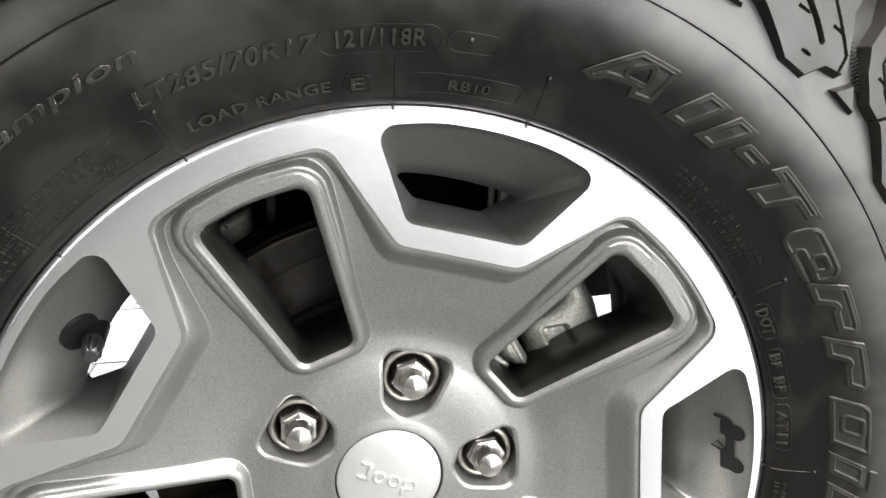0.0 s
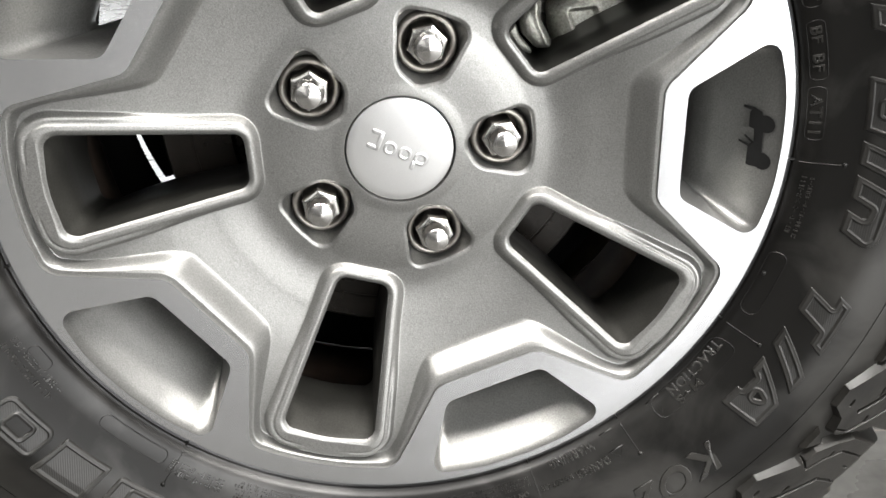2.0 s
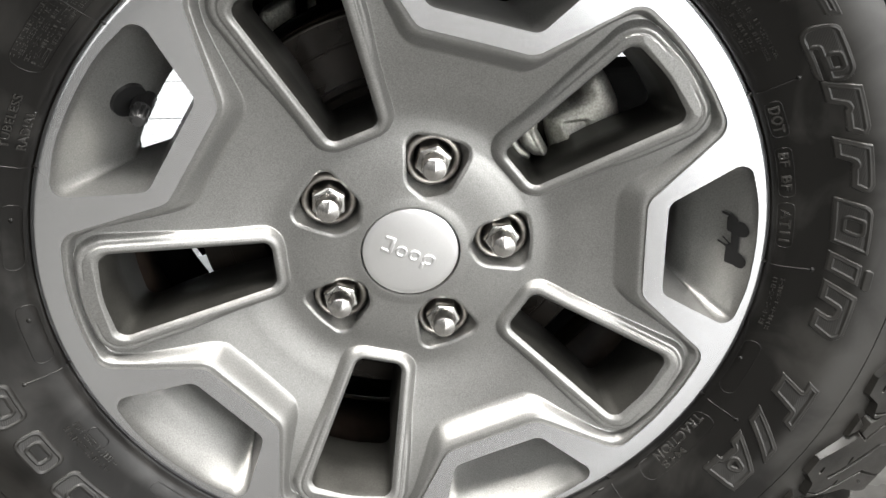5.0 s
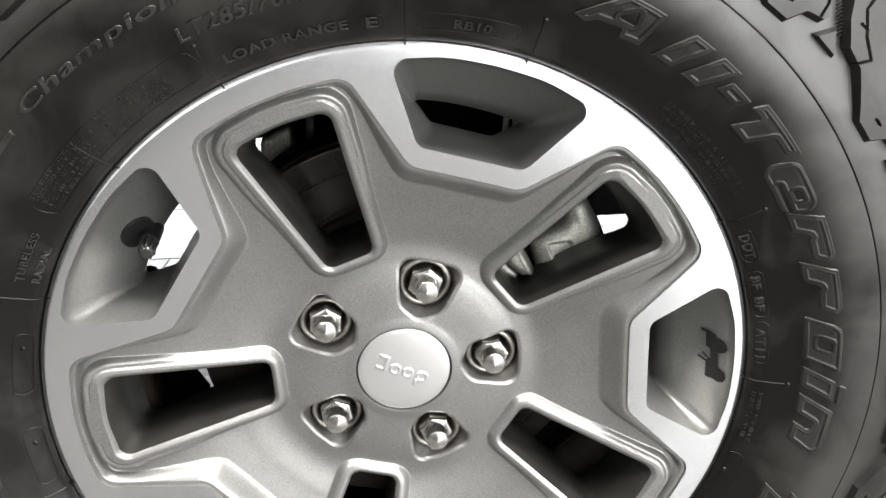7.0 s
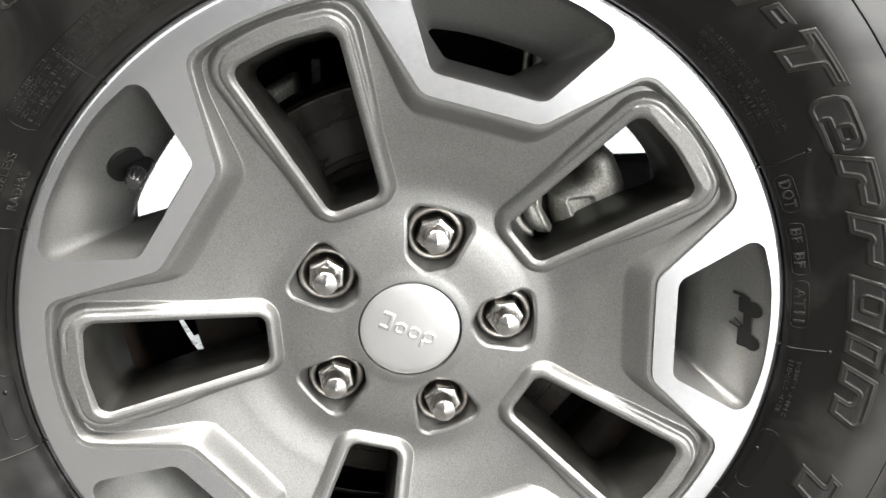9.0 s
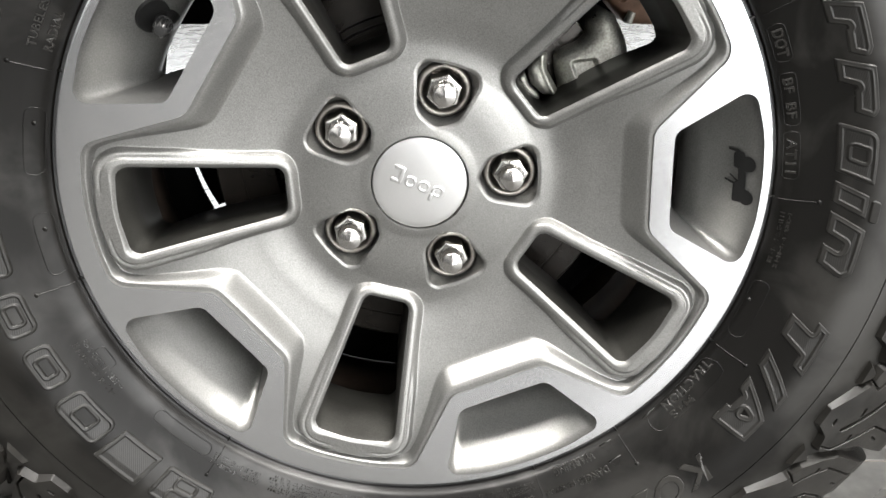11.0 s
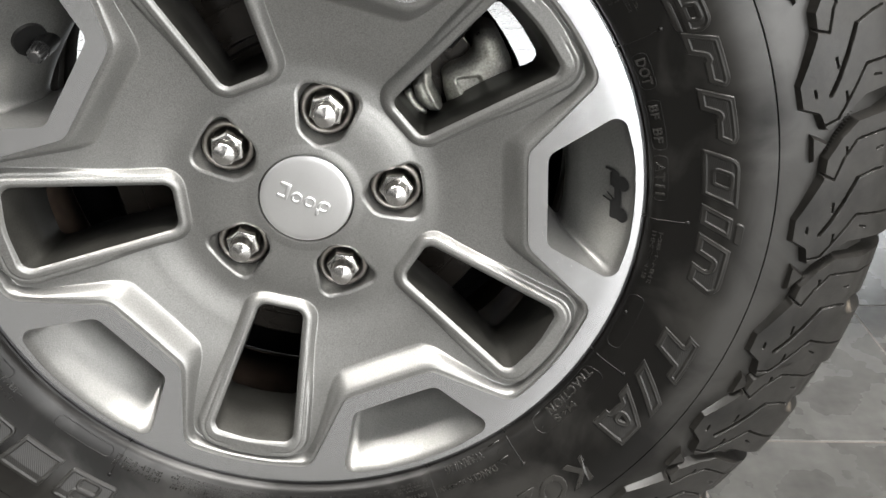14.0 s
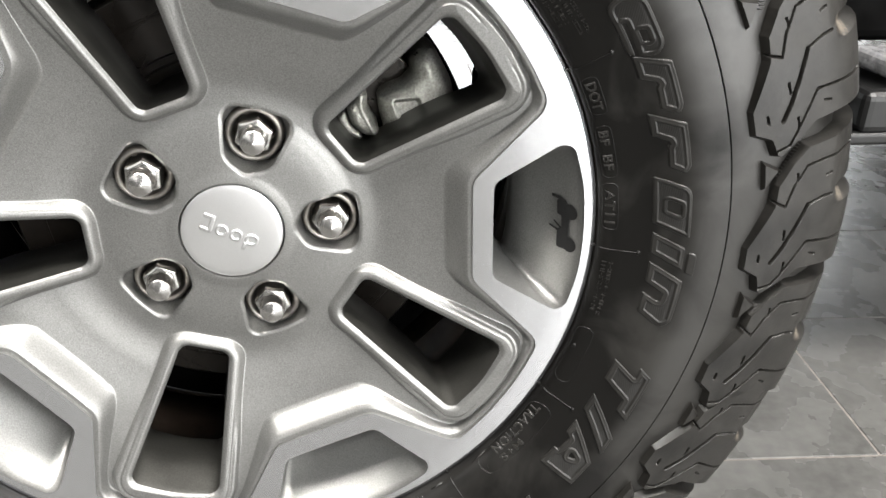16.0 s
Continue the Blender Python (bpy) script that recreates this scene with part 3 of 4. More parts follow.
def lug_mesh():
    """A shoulder block of the tread: bevelled outline, sipes and a notch in its crown."""
    def at(r, deg):
        return (deg * PER_DEG, float(lug_s(r)))
    end = LUG_S[-1] - 0.002
    outline = [at(0.3188, 0.1), at(0.3336, -4.6), at(0.3352, -7.0), at(0.3455, -9.2), at(0.357, -10.6), at(0.390, -10.8), (-10.8 * PER_DEG, end), (3.2 * PER_DEG, end), at(0.390, 3.2), at(0.363, 3.4), at(0.350, 4.8), at(0.3385, 6.2), at(0.3338, 5.9), at(0.3303, 4.0), at(0.3196, 3.0)]
    line = rounded([(x, y, 0.0007) for x, y in outline], 2)
    xs = np.arange(-11.0 * PER_DEG, 6.5 * PER_DEG, 0.00055)
    ys = np.r_[np.arange(0.3160, lug_s(0.4115), 0.00055), np.linspace(lug_s(0.412), end + 0.001, 8)]
    X, Y = np.meshgrid(xs, ys, indexing="ij")
    p = np.stack([X.ravel(), Y.ravel()], 1)
    p = snap(p, [line], 0.00042)
    slope = np.interp(p[:, 1], [0.32, 0.335, 0.35, 0.39], [0.0028, 0.0026, 0.0019, 0.0016])
    for k in range(3):
        d, e = -distance(line, p), 1e-5
        g = np.stack([-distance(line, p + (e, 0)) - d, -distance(line, p + (0, e)) - d], 1) / e
        near = np.abs(d - slope) < 0.00044
        p[near] -= (g * (d - slope)[:, None])[near]
    d = -distance(line, p)
    depth = np.interp(p[:, 1], LUG_S, np.interp(LUG_PROFILE[:, 0], [0.313, 0.335, 0.36, 0.39, 0.41], [0.0040, 0.0066, 0.0090, 0.0135, 0.0155]))
    sunk = -depth * (1 - np.clip(d / slope, 0, 1))
    def groove(pts, width, deep):
        q = line_distance(p, [at(r, a) for r, a in pts])
        return -deep * np.clip(1.6 - q / width, 0, 1)
    cuts = np.minimum.reduce([
        groove([(0.3395, 2.05), (0.3450, 0.6), (0.3601, -4.1)], 0.0010, 0.0050),
        groove([(0.3360, 5.1), (0.3435, 4.8), (0.353, 2.6), (0.364, 0.1), (0.385, 0.4), (0.40, 0.4)], 0.0005, 0.0034),
        groove([(0.3350, -5.2), (0.3430, -4.4), (0.348, -6.5), (0.357, -8.4), (0.372, -8.6), (0.40, -8.6)], 0.0005, 0.0034),
        groove([(0.3601, -4.1), (0.372, -4.6), (0.378, -4.6)], 0.0006, 0.0028),
        groove([(0.330, 1.1), (0.3305, 1.9)], 0.0005, 0.0022), groove([(0.3495, 2.2), (0.3500, 3.2)], 0.0005, 0.0022), groove([(0.3690, 1.5), (0.3730, 1.7)], 0.0005, 0.0022),
        groove([(0.3450, -1.6), (0.3455, -0.5)], 0.0005, 0.0022), groove([(0.3500, -7.8), (0.3505, -6.9)], 0.0005, 0.0022), groove([(0.3720, -6.8), (0.3760, -6.9)], 0.0005, 0.0022)])
    # notch at the crown between the two halves of the block
    s0 = lug_s(0.380)
    notch = -0.0075 * np.clip(1 - np.abs(p[:, 0] / PER_DEG + 4.4) / 1.0, 0, 1) * step(s0, s0 + 0.014, p[:, 1])
    upper = -0.0030 * step(0.0, 0.5, -4.4 - p[:, 0] / PER_DEG) * step(s0 - 0.004, s0 + 0.012, p[:, 1])
    sunk = np.maximum(sunk + cuts * (d > 0.0012) + notch + upper, -depth - 0.0005)
    v = lug_point(p[:, 1], p[:, 0] / PER_DEG, sunk)
    n, m = len(xs), len(ys)
    i = np.arange(n * m).reshape(n, m)
    f = np.stack([i[:-1, :-1], i[1:, :-1], i[1:, 1:], i[:-1, 1:]], -1).reshape(-1, 4)
    f = f[-distance(line, p[f].mean(1)) > 0]
    used = np.unique(f)
    back = np.zeros(len(p), int)
    back[used] = np.arange(len(used))
    me = mesh("tread_block", v[used].tolist(), back[f].tolist(), True, TREAD)
    me.set_sharp_from_angle(angle=radians(40))
    me.materials.append(DUST)
    mid = p[f].mean(1)
    away = np.hypot((mid[:, 0] / PER_DEG + 4.4) / 1.0, (mid[:, 1] - s0 - 0.010) / 0.007)
    me.polygons.foreach_set("material_index", (away + 0.35 * np.sin(mid[:, 0] * 2100) * np.sin(mid[:, 1] * 1700) < 0.9).astype(int))
    return me


def shoulder_mark(ribs):
    """The small raised triangle, or the ribs, in the gap between two blocks."""
    verts, faces = [], []
    def prism(pts, low, high, taper):
        c = np.mean(pts, 0)
        base = len(verts)
        for k, h in ((1.0, low), (taper, high)):
            for q in pts:
                r, a = c + (np.array(q) - c) * k
                verts.append(tuple(on_tyre(np.array(r), a, h)))
        n = len(pts)
        for i in range(n):
            faces.append((base + i, base + (i + 1) % n, base + n + (i + 1) % n, base + n + i))
        faces.append(tuple(base + n + i for i in range(n)))
    if not ribs:
        prism([(0.3272, 6.0), (0.3402, 7.5), (0.3278, 9.7)], -0.001, 0.0044, 0.70)
    for k in range(14 if ribs else 0):
        t = k / 13
        r, a = 0.3375 + 0.0165 * t, 9.2 - 3.4 * t
        prism([(r - 0.0005, a - 1.0), (r + 0.0022, a - 0.75), (r + 0.0029, a - 0.75), (r + 0.0002, a - 1.0)], -0.002, 0.0030, 0.8)
    return mesh("shoulder_mark", verts, faces, False, TREAD)


# the blocks are not evenly pitched
LUGS = (36.2, 52.7, 70.5, 86.5, 102.1, 115.5, 131.0) + tuple(145 + 14 * k for k in range(6)) + (229.0, 244.9) + tuple(260 + 15.13 * k for k in range(9))
for name, me in (("tread_block", lug_mesh()), ("shoulder_triangle", shoulder_mark(False)), ("shoulder_ribs", shoulder_mark(True))):
    for turn in LUGS:
        ob = part(name, me, TREAD, tyre)
        ob.matrix_basis = spin(turn)
        if name == "shoulder_ribs":
            tagged(ob, kind="stuff")
part("centre_tread", lathe("centre_tread", [(0.395, 0.040), (0.407, 0.046), (0.409, 0.0705), (0.407, 0.10), (0.4155, 0.105), (0.4155, 0.13), (0.405, 0.165), (0.385, 0.19)], 240, TREAD), TREAD, tyre)


def text_mesh(words):
    """Built-in letters as mesh data with a little depth."""
    cu = bpy.data.curves.new("letters", "FONT")
    cu.body, cu.size, cu.resolution_u, cu.space_character = words, 1.0, 4, 1.08
    cu.offset, cu.extrude, cu.bevel_depth, cu.bevel_resolution = 0.008, 0.02, 0.012, 1
    ob = new("letters", cu)
    bpy.context.view_layer.update()
    me = bpy.data.meshes.new_from_object(ob.evaluated_get(bpy.context.evaluated_depsgraph_get()))
    bm = bmesh.new()
    bm.from_mesh(me)
    bpy.data.objects.remove(ob)
    bpy.data.meshes.remove(me)
    bpy.data.curves.remove(cu)
    return bm


def lettering(name, words, a0, a1, r0, r1, raised, slant):
    """Raised words round the sidewall, from angle a0 to a1 (clockwise), between two radii."""
    bm = text_mesh(words)
    co = np.array([v.co for v in bm.verts])
    lo, hi = co.min(0), co.max(0)
    u, w, z = ((co[:, k] - lo[k]) / (hi[k] - lo[k]) for k in range(3))
    q = on_tyre(r0 + (r1 - r0) * w, a0 + (a1 - a0) * u + slant * (w - 0.5), raised * (z - 0.05))
    for v, c in zip(bm.verts, q):
        v.co = c
    return part(name, bm, PRINT_RUBBER, tyre)


def strip(points, width, raised, closed=False):
    """A raised bead on the sidewall along (r, degree) points, as verts and faces."""
    pts = np.array(points, float)
    n = len(pts)
    flat = np.stack([pts[:, 1] * 0.26 * math.pi / 180, pts[:, 0]], 1)
    t = np.roll(flat, -1, 0) - np.roll(flat, 1, 0)
    if not closed:
        t[0], t[-1] = flat[1] - flat[0], flat[-1] - flat[-2]
    t /= np.linalg.norm(t, axis=1)[:, None] + 1e-12
    nrm = np.stack([-t[:, 1], t[:, 0]], 1) * width / 2
    verts, faces = [], []
    for k, h in ((-1, -0.0006), (-0.5, raised), (0.5, raised), (1, -0.0006)):
        q = flat + nrm * k
        verts.append(on_tyre(q[:, 1], q[:, 0] / (0.26 * math.pi / 180), h))
    verts = np.vstack(verts)
    for k in range(3):
        for i in range(n if closed else n - 1):
            j = (i + 1) % n
            faces.append((k * n + i, k * n + j, (k + 1) * n + j, (k + 1) * n + i))
    return verts, faces


def bead(name, shapes, width, raised):
    """One raised mark on the tyre, of one or more beads."""
    vs, fs, base = [], [], 0
    for pts, closed in shapes:
        v, f = strip(pts, width, raised, closed)
        vs.append(v)
        fs += [tuple(i + base for i in q) for q in f]
        base += len(v)
    return part(name, mesh(name, np.vstack(vs).tolist(), fs, True, RUBBER), RUBBER, tyre)


def frame_shape(a0, a1, r0, r1, rad, slant=0.0):
    """A rounded box outline on the sidewall as (r, degree) points."""
    k = 0.26 * math.pi / 180
    line = rounded([(a0 * k, r0, rad), (a1 * k, r0, rad), (a1 * k, r1, rad), (a0 * k, r1, rad)], 5)
    line = resample(line, 60)
    return [(y, x / k + slant * (y - (r0 + r1) / 2) / (r1 - r0)) for x, y in line]


PER = 0.273 * math.pi / 180


def slab(name, outline, holes, band=0.0034, high=0.0014, deep=0.0008, label=""):
    """A raised flat-topped character on the sidewall with a sunken hatched inlay; outline and holes are (degree, radius, corner radius)."""
    lines = [rounded([(a * PER, r, k) for a, r, k in pts], 5) for pts in (outline, *holes)]
    lo, hi = lines[0].min(0) - 0.0008, lines[0].max(0) + 0.0008
    grid = 0.00040
    X, Y = np.meshgrid(np.arange(lo[0], hi[0], grid), np.arange(lo[1], hi[1], grid), indexing="ij")
    p = snap(np.stack([X.ravel(), Y.ravel()], 1), lines, 0.00026)
    d = distance(lines[0], p)
    for q in lines[1:]:
        d = np.maximum(d, -distance(q, p))
    h = high * np.clip(-d / 0.0006, 0, 1) - 0.0004 * np.clip(1 + d / 0.0002, 0, 1)
    h = h - deep * step(band, band + 0.0005, -d) + 0.0003 * step(0.0007, 0, np.abs(-d - band + 0.0005))
    i = np.arange(len(p)).reshape(X.shape)
    f = np.stack([i[:-1, :-1], i[1:, :-1], i[1:, 1:], i[:-1, 1:]], -1).reshape(-1, 4)
    f = f[d[f].max(1) < 0.0003]
    used = np.unique(f)
    back = np.zeros(len(p), int)
    back[used] = np.arange(len(used))
    me = mesh(name, on_tyre(p[used, 1], p[used, 0] / PER, h[used]), back[f].tolist(), True, RAISED)
    me.materials.append(HATCH)
    me.polygons.foreach_set("material_index", (d[f].mean(1) < -band - 0.0004).astype(int))
    return part(name, me, RAISED, tyre, label)


def character(outline, holes, a0, a1, r0, r1, slant, **more):
    """A slab from unit coordinates (along, up, corner radius in mm)."""
    def place(pts):
        return [(a0 + u * (a1 - a0) + slant * v, r0 + v * (r1 - r0), k / 1000) for u, v, k in pts]
    return slab("raised_character", place(outline), [place(q) for q in holes], **more)


BAR = [(0, 0, 0.6), (1, 0, 0.6), (1, 1, 0.6), (0, 1, 0.6)]
LOW_R = [(0, 0, 0.6), (0.47, 0, 0.6), (0.48, 0.42, 0.8), (0.53, 0.45, 0.8), (0.57, 0.38, 0.8), (1, 0.36, 0.8), (1.02, 0.86, 5), (0.80, 1, 2), (0, 1, 0.6)]
LOW_A = [(0, 0, 1.5), (1, 0, 0.6), (1, 1, 1.2), (0, 1, 8)]
LOW_E = [(0, 0, 7), (1, 0.02, 6), (1, 1, 8), (0, 1, 8)]
LOW_N = [(0, 0, 0.6), (0.41, 0, 0.6), (0.41, 0.52, 1.5), (0.60, 0.48, 1.5), (0.61, 0, 0.8), (1, 0, 0.8), (1.02, 0.72, 6), (0.78, 1, 3), (0, 1, 0.6)]
CAP_T = [(0.25, 0, 0.6), (0.68, 0, 0.6), (0.66, 0.64, 0.6), (1, 0.64, 0.6), (1, 1, 0.6), (0, 1, 0.6), (0, 0.64, 0.6), (0.25, 0.64, 0.6)]
CAP_A = [(0, 0.10, 0.6), (0.51, 1, 0.6), (1, 1, 0.6), (0.96, 0.08, 0.6), (0.66, 0, 0.6), (0.63, 0.22, 0.6), (0.32, 0.16, 0.6), (0.19, 0, 0.6)]
HOLE_A = [(0.52, 0.44, 0.5), (0.70, 0.72, 0.5), (0.74, 0.44, 0.5)]
character(CAP_A, [HOLE_A], 19.2, 28.8, 0.2640, 0.2870, 0)
character(BAR, [], 30.1, 33.2, 0.2653, 0.2873, 2.6)
character(BAR, [], 34.5, 37.5, 0.2658, 0.2872, 2.5)
character(BAR, [], 39.1, 42.6, 0.2722, 0.2812, 0.9)
character(CAP_T, [], 42.4, 50.3, 0.2645, 0.2868, 2.4)
character(LOW_E, [[(0.56, 0.52, 0.6), (0.74, 0.52, 0.6), (0.74, 0.66, 0.6), (0.56, 0.66, 0.6)], [(0.42, 0.22, 0.3), (1.1, 0.22, 0.3), (1.1, 0.29, 0.3), (0.42, 0.29, 0.3)]], 51.7, 59.6, 0.2632, 0.2838, 1.4, band=0.0026)
character(LOW_R, [], 59.5, 66.5, 0.2650, 0.2842, 2.1)
character(LOW_R, [], 67.5, 74.4, 0.2644, 0.2842, 2.1)
character(LOW_A, [[(0.40, 0.38, 0.8), (0.62, 0.38, 0.8), (0.62, 0.70, 0.8), (0.40, 0.70, 0.8)]], 76.3, 83.3, 0.2627, 0.2843, 1.9, band=0.0026)
character(BAR, [], 84.6, 87.8, 0.2632, 0.2826, 1.9)
character([(0, 0, 2), (1, 0, 2), (1, 1, 2), (0, 1, 2)], [], 86.9, 90.0, 0.2841, 0.2899, 0.4, band=0.02)
character(LOW_N, [], 89.1, 97.0, 0.2638, 0.2847, 2.1)
character([(0.25, 0, 0.6), (0.75, 0, 0.6), (0.75, 0.63, 0.6), (1, 0.63, 0.6), (1, 1, 0.6), (0, 1, 0.6), (0, 0.63, 0.6), (0.25, 0.63, 0.6)], [], 103.6, 111.1, 0.2630, 0.2882, 2.5)
character(BAR, [], 112.0, 115.2, 0.2620, 0.2888, 4.8)
character([(0, 0, 0.6), (0.48, 1, 0.6), (0.955, 1, 0.6), (1, 0, 0.6), (0.63, 0.02, 0.6), (0.635, 0.13, 0.6), (0.37, 0.16, 0.6), (0.30, 0, 0.6)], [[(0.53, 0.42, 0.4), (0.58, 0.60, 0.4), (0.63, 0.44, 0.4)]], 117.2, 126.4, 0.2624, 0.2881, 0)

WORDS = (("KO2", 132.2, 145.0, 0.2738, 0.2935, 0.0009, 1.2), ("Champion", 314.5, 335.6, 0.2792, 0.2893, 0.0016, 0.9),
    ("LT285/70R17", 333.0, 351.3, 0.2625, 0.2710, 0.0012, 0.4), ("121/118R", 353.4, 362.6, 0.2630, 0.2712, 0.0012, 0.0),
    ("LOAD RANGE", 336.0, 352.3, 0.2425, 0.2480, 0.0011, 0.0), ("E", 354.6, 356.1, 0.2420, 0.2482, 0.0011, 0.0),
    ("RB10", 365.8, 370.8, 0.2425, 0.2475, 0.0011, 0.0), ("TUBELESS", 292.6, 300.4, 0.2452, 0.2497, 0.0011, 0.0), ("RADIAL", 292.6, 298.6, 0.2372, 0.2414, 0.0011, 0.0),
    ("BF", 69.0, 71.2, 0.2372, 0.2422, 0.0011, 0.0), ("BF", 72.8, 75.2, 0.2372, 0.2422, 0.0011, 0.0), ("AT11", 78.4, 84.0, 0.2365, 0.2418, 0.0011, 0.0), ("DOT", 61.4, 65.6, 0.2375, 0.2432, 0.0011, 0.0), ("TRACTION", 119.4, 130.8, 0.2352, 0.2405, 0.0011, 0.0), ("M+S", 126.0, 130.8, 0.2422, 0.2474, 0.0011, 0.0),
    ("WARNING", 146.0, 154.0, 0.2352, 0.2400, 0.0011, 0.0), ("DANGER", 145.0, 150.8, 0.2474, 0.2524, 0.0011, 0.0),
    ("DO NOT USE", 151.3, 156.6, 0.2474, 0.2508, 0.0011, 0.0), ('ON 17.5" DIAMETER RIMS', 158.8, 171.0, 0.2472, 0.2502, 0.0011, 0.0))
for words, a0, a1, r0, r1, raised, slant in WORDS:
    lettering("raised_lettering", words, a0, a1, r0, r1, raised, slant)

# plain raised shapes where a maker's name stands
for a0, a1, r0, r1, slant, round_edge, holes in (
        (213.2, 221.4, 0.2628, 0.2860, 0.6, 3, ((0.34, 0.22, 0.66, 0.40), (0.34, 0.60, 0.66, 0.78))), (223.0, 230.4, 0.2620, 0.2868, 0.8, 1, ()),
        (231.6, 239.8, 0.2630, 0.2838, 0.5, 6, ((0.34, 0.34, 0.66, 0.66),)), (241.6, 248.4, 0.2628, 0.2810, 0.3, 6, ((0.32, 0.36, 0.68, 0.64),)),
        (250.3, 257.0, 0.2632, 0.2814, 0.3, 6, ((0.32, 0.36, 0.68, 0.64),)), (259.0, 266.4, 0.2625, 0.2885, 1.2, 5, ((0.30, 0.34, 0.56, 0.58),)),
        (267.8, 273.6, 0.2628, 0.2838, 0.6, 3, ()), (275.7, 278.8, 0.2634, 0.2800, 0.8, 1, ()), (276.7, 279.7, 0.2822, 0.2880, 0.2, 2, ()),
        (280.5, 287.4, 0.2638, 0.2828, 0.8, 6, ((0.40, 0.36, 0.70, 0.64),)), (289.0, 296.2, 0.2640, 0.2885, 1.2, 3, ((0.46, 0.06, 0.60, 0.52),)),
        (308.0, 312.0, 0.2800, 0.2842, 0.3, 1, ())):
    character([(0, 0, round_edge), (1, 0, round_edge), (1, 1, round_edge), (0, 1, round_edge)],
              [[(x0, y0, 1), (x1, y0, 1), (x1, y1, 1), (x0, y1, 1)] for x0, y0, x1, y1 in holes], a0, a1, r0, r1, slant, band=0.0024 if holes else 0.0030)

# outlines round the small marks
shapes = [frame_shape(351.6, 364.2, 0.2602, 0.2730, 0.006), frame_shape(364.8, 370.2, 0.2616, 0.2712, 0.0045), frame_shape(353.8, 356.9, 0.2410, 0.2493, 0.003),
          frame_shape(361.2, 374.4, 0.2408, 0.2503, 0.003), frame_shape(60.6, 66.4, 0.2360, 0.2448, 0.0035), frame_shape(68.2, 76.4, 0.2358, 0.2440, 0.003), frame_shape(77.4, 85.0, 0.2352, 0.2436, 0.003),
          frame_shape(303.8, 333.0, 0.2415, 0.2590, 0.006), frame_shape(273.6, 284.0, 0.2350, 0.2455, 0.005), frame_shape(257.4, 267.6, 0.2350, 0.2455, 0.005),
          frame_shape(102.6, 113.2, 0.2352, 0.2452, 0.005), frame_shape(118.6, 134.6, 0.2345, 0.2488, 0.006), frame_shape(239.6, 243.6, 0.2385, 0.2455, 0.0033), frame_shape(217.6, 229.0, 0.2385, 0.2470, 0.004)]
for shape in shapes:
    bead("label_outline", [(shape, True)], 0.0007, 0.0004)

# radial mould lines with a dot at their end, the rubber flash that reaches over the rim, and moulded nubs
for angle, lean in ((58.7, -0.4), (88.4, -0.2), (116.1, 0.3), (140.3, 0.2), (157.2, 0.0), (215.9, 0.0), (255.2, 0.3), (289.8, 0.0), (314.0, 0.0), (333.5, 0.2), (359.7, -0.2), (17.2, -0.5)):
    bead("mould_line", [([(r, angle + lean * (r - 0.236) / 0.024) for r in np.linspace(0.2350, 0.2565, 12)], False)], 0.0009, 0.0006)
    q = [polar(r, angle + side * 0.16) for r, side in ((0.2303, -0.5), (0.2303, 0.5), (0.2345, 0.8), (0.2345, -0.8))]
    v, f = loft([[(x, -0.0350, z) for x, z in q], [(x, -0.0374, z) for x, z in q]], True)
    part("rubber_flash", mesh("rubber_flash", v, f, False, RUBBER), RUBBER, tyre)
for r, a in ((0.2572, 58.3), (0.2572, 88.2), (0.2572, 116.4), (0.2572, 140.5), (0.2570, 215.9), (0.2568, 255.4), (0.2572, 289.9), (0.2402, 281.6), (0.2402, 265.0), (0.2374, 106.4), (0.2582, 16.8), (0.2590, 333.8), (0.2680, 367.2)):
    c = on_tyre(np.array(r), a, 0.0002)
    bm = bmesh.new()
    bmesh.ops.create_uvsphere(bm, u_segments=12, v_segments=8, radius=0.0016, matrix=Matrix.Translation(tuple(c)) @ Matrix.Diagonal((1, 0.6, 1, 1)))
    for q in bm.faces:
        q.smooth = True
    part("nub", bm, RUBBER, tyre)

# lines of small print, too fine to read, as rows of short raised dashes
rng = random.Random(4)


def small_print(a0, a1, rows, high):
    verts, faces = [], []
    for r in rows:
        a = a0
        while a < a1:
            w = rng.choice((0.16, 0.22, 0.30, 0.40))
            for part_r in rng.choice((((0, 0.25), (0.75, 1.0)), ((0, 1.0),), ((0, 0.22), (0.42, 0.6), (0.8, 1.0)), ((0.4, 0.62),))):
                base = len(verts)
                for h in (-0.0003, 0.0007):
                    k = 0.00008 if h > 0 else 0
                    for rr, aa in ((r + high * part_r[0] + k, a), (r + high * part_r[1] - k, a), (r + high * part_r[1] - k, a + w * 0.7), (r + high * part_r[0] + k, a + w * 0.7)):
                        verts.append(tuple(on_tyre(np.array(rr), aa, h)))
                faces += [(base + 4, base + 5, base + 6, base + 7)] + [(base + i, base + (i + 1) % 4, base + 4 + (i + 1) % 4, base + 4 + i) for i in range(4)]
            a += w + rng.choice((0.10, 0.10, 0.12, 0.12, 0.45))
    return tagged(part("small_print", mesh("small_print", verts, faces, False, PRINT_RUBBER), PRINT_RUBBER, tyre), kind="stuff")


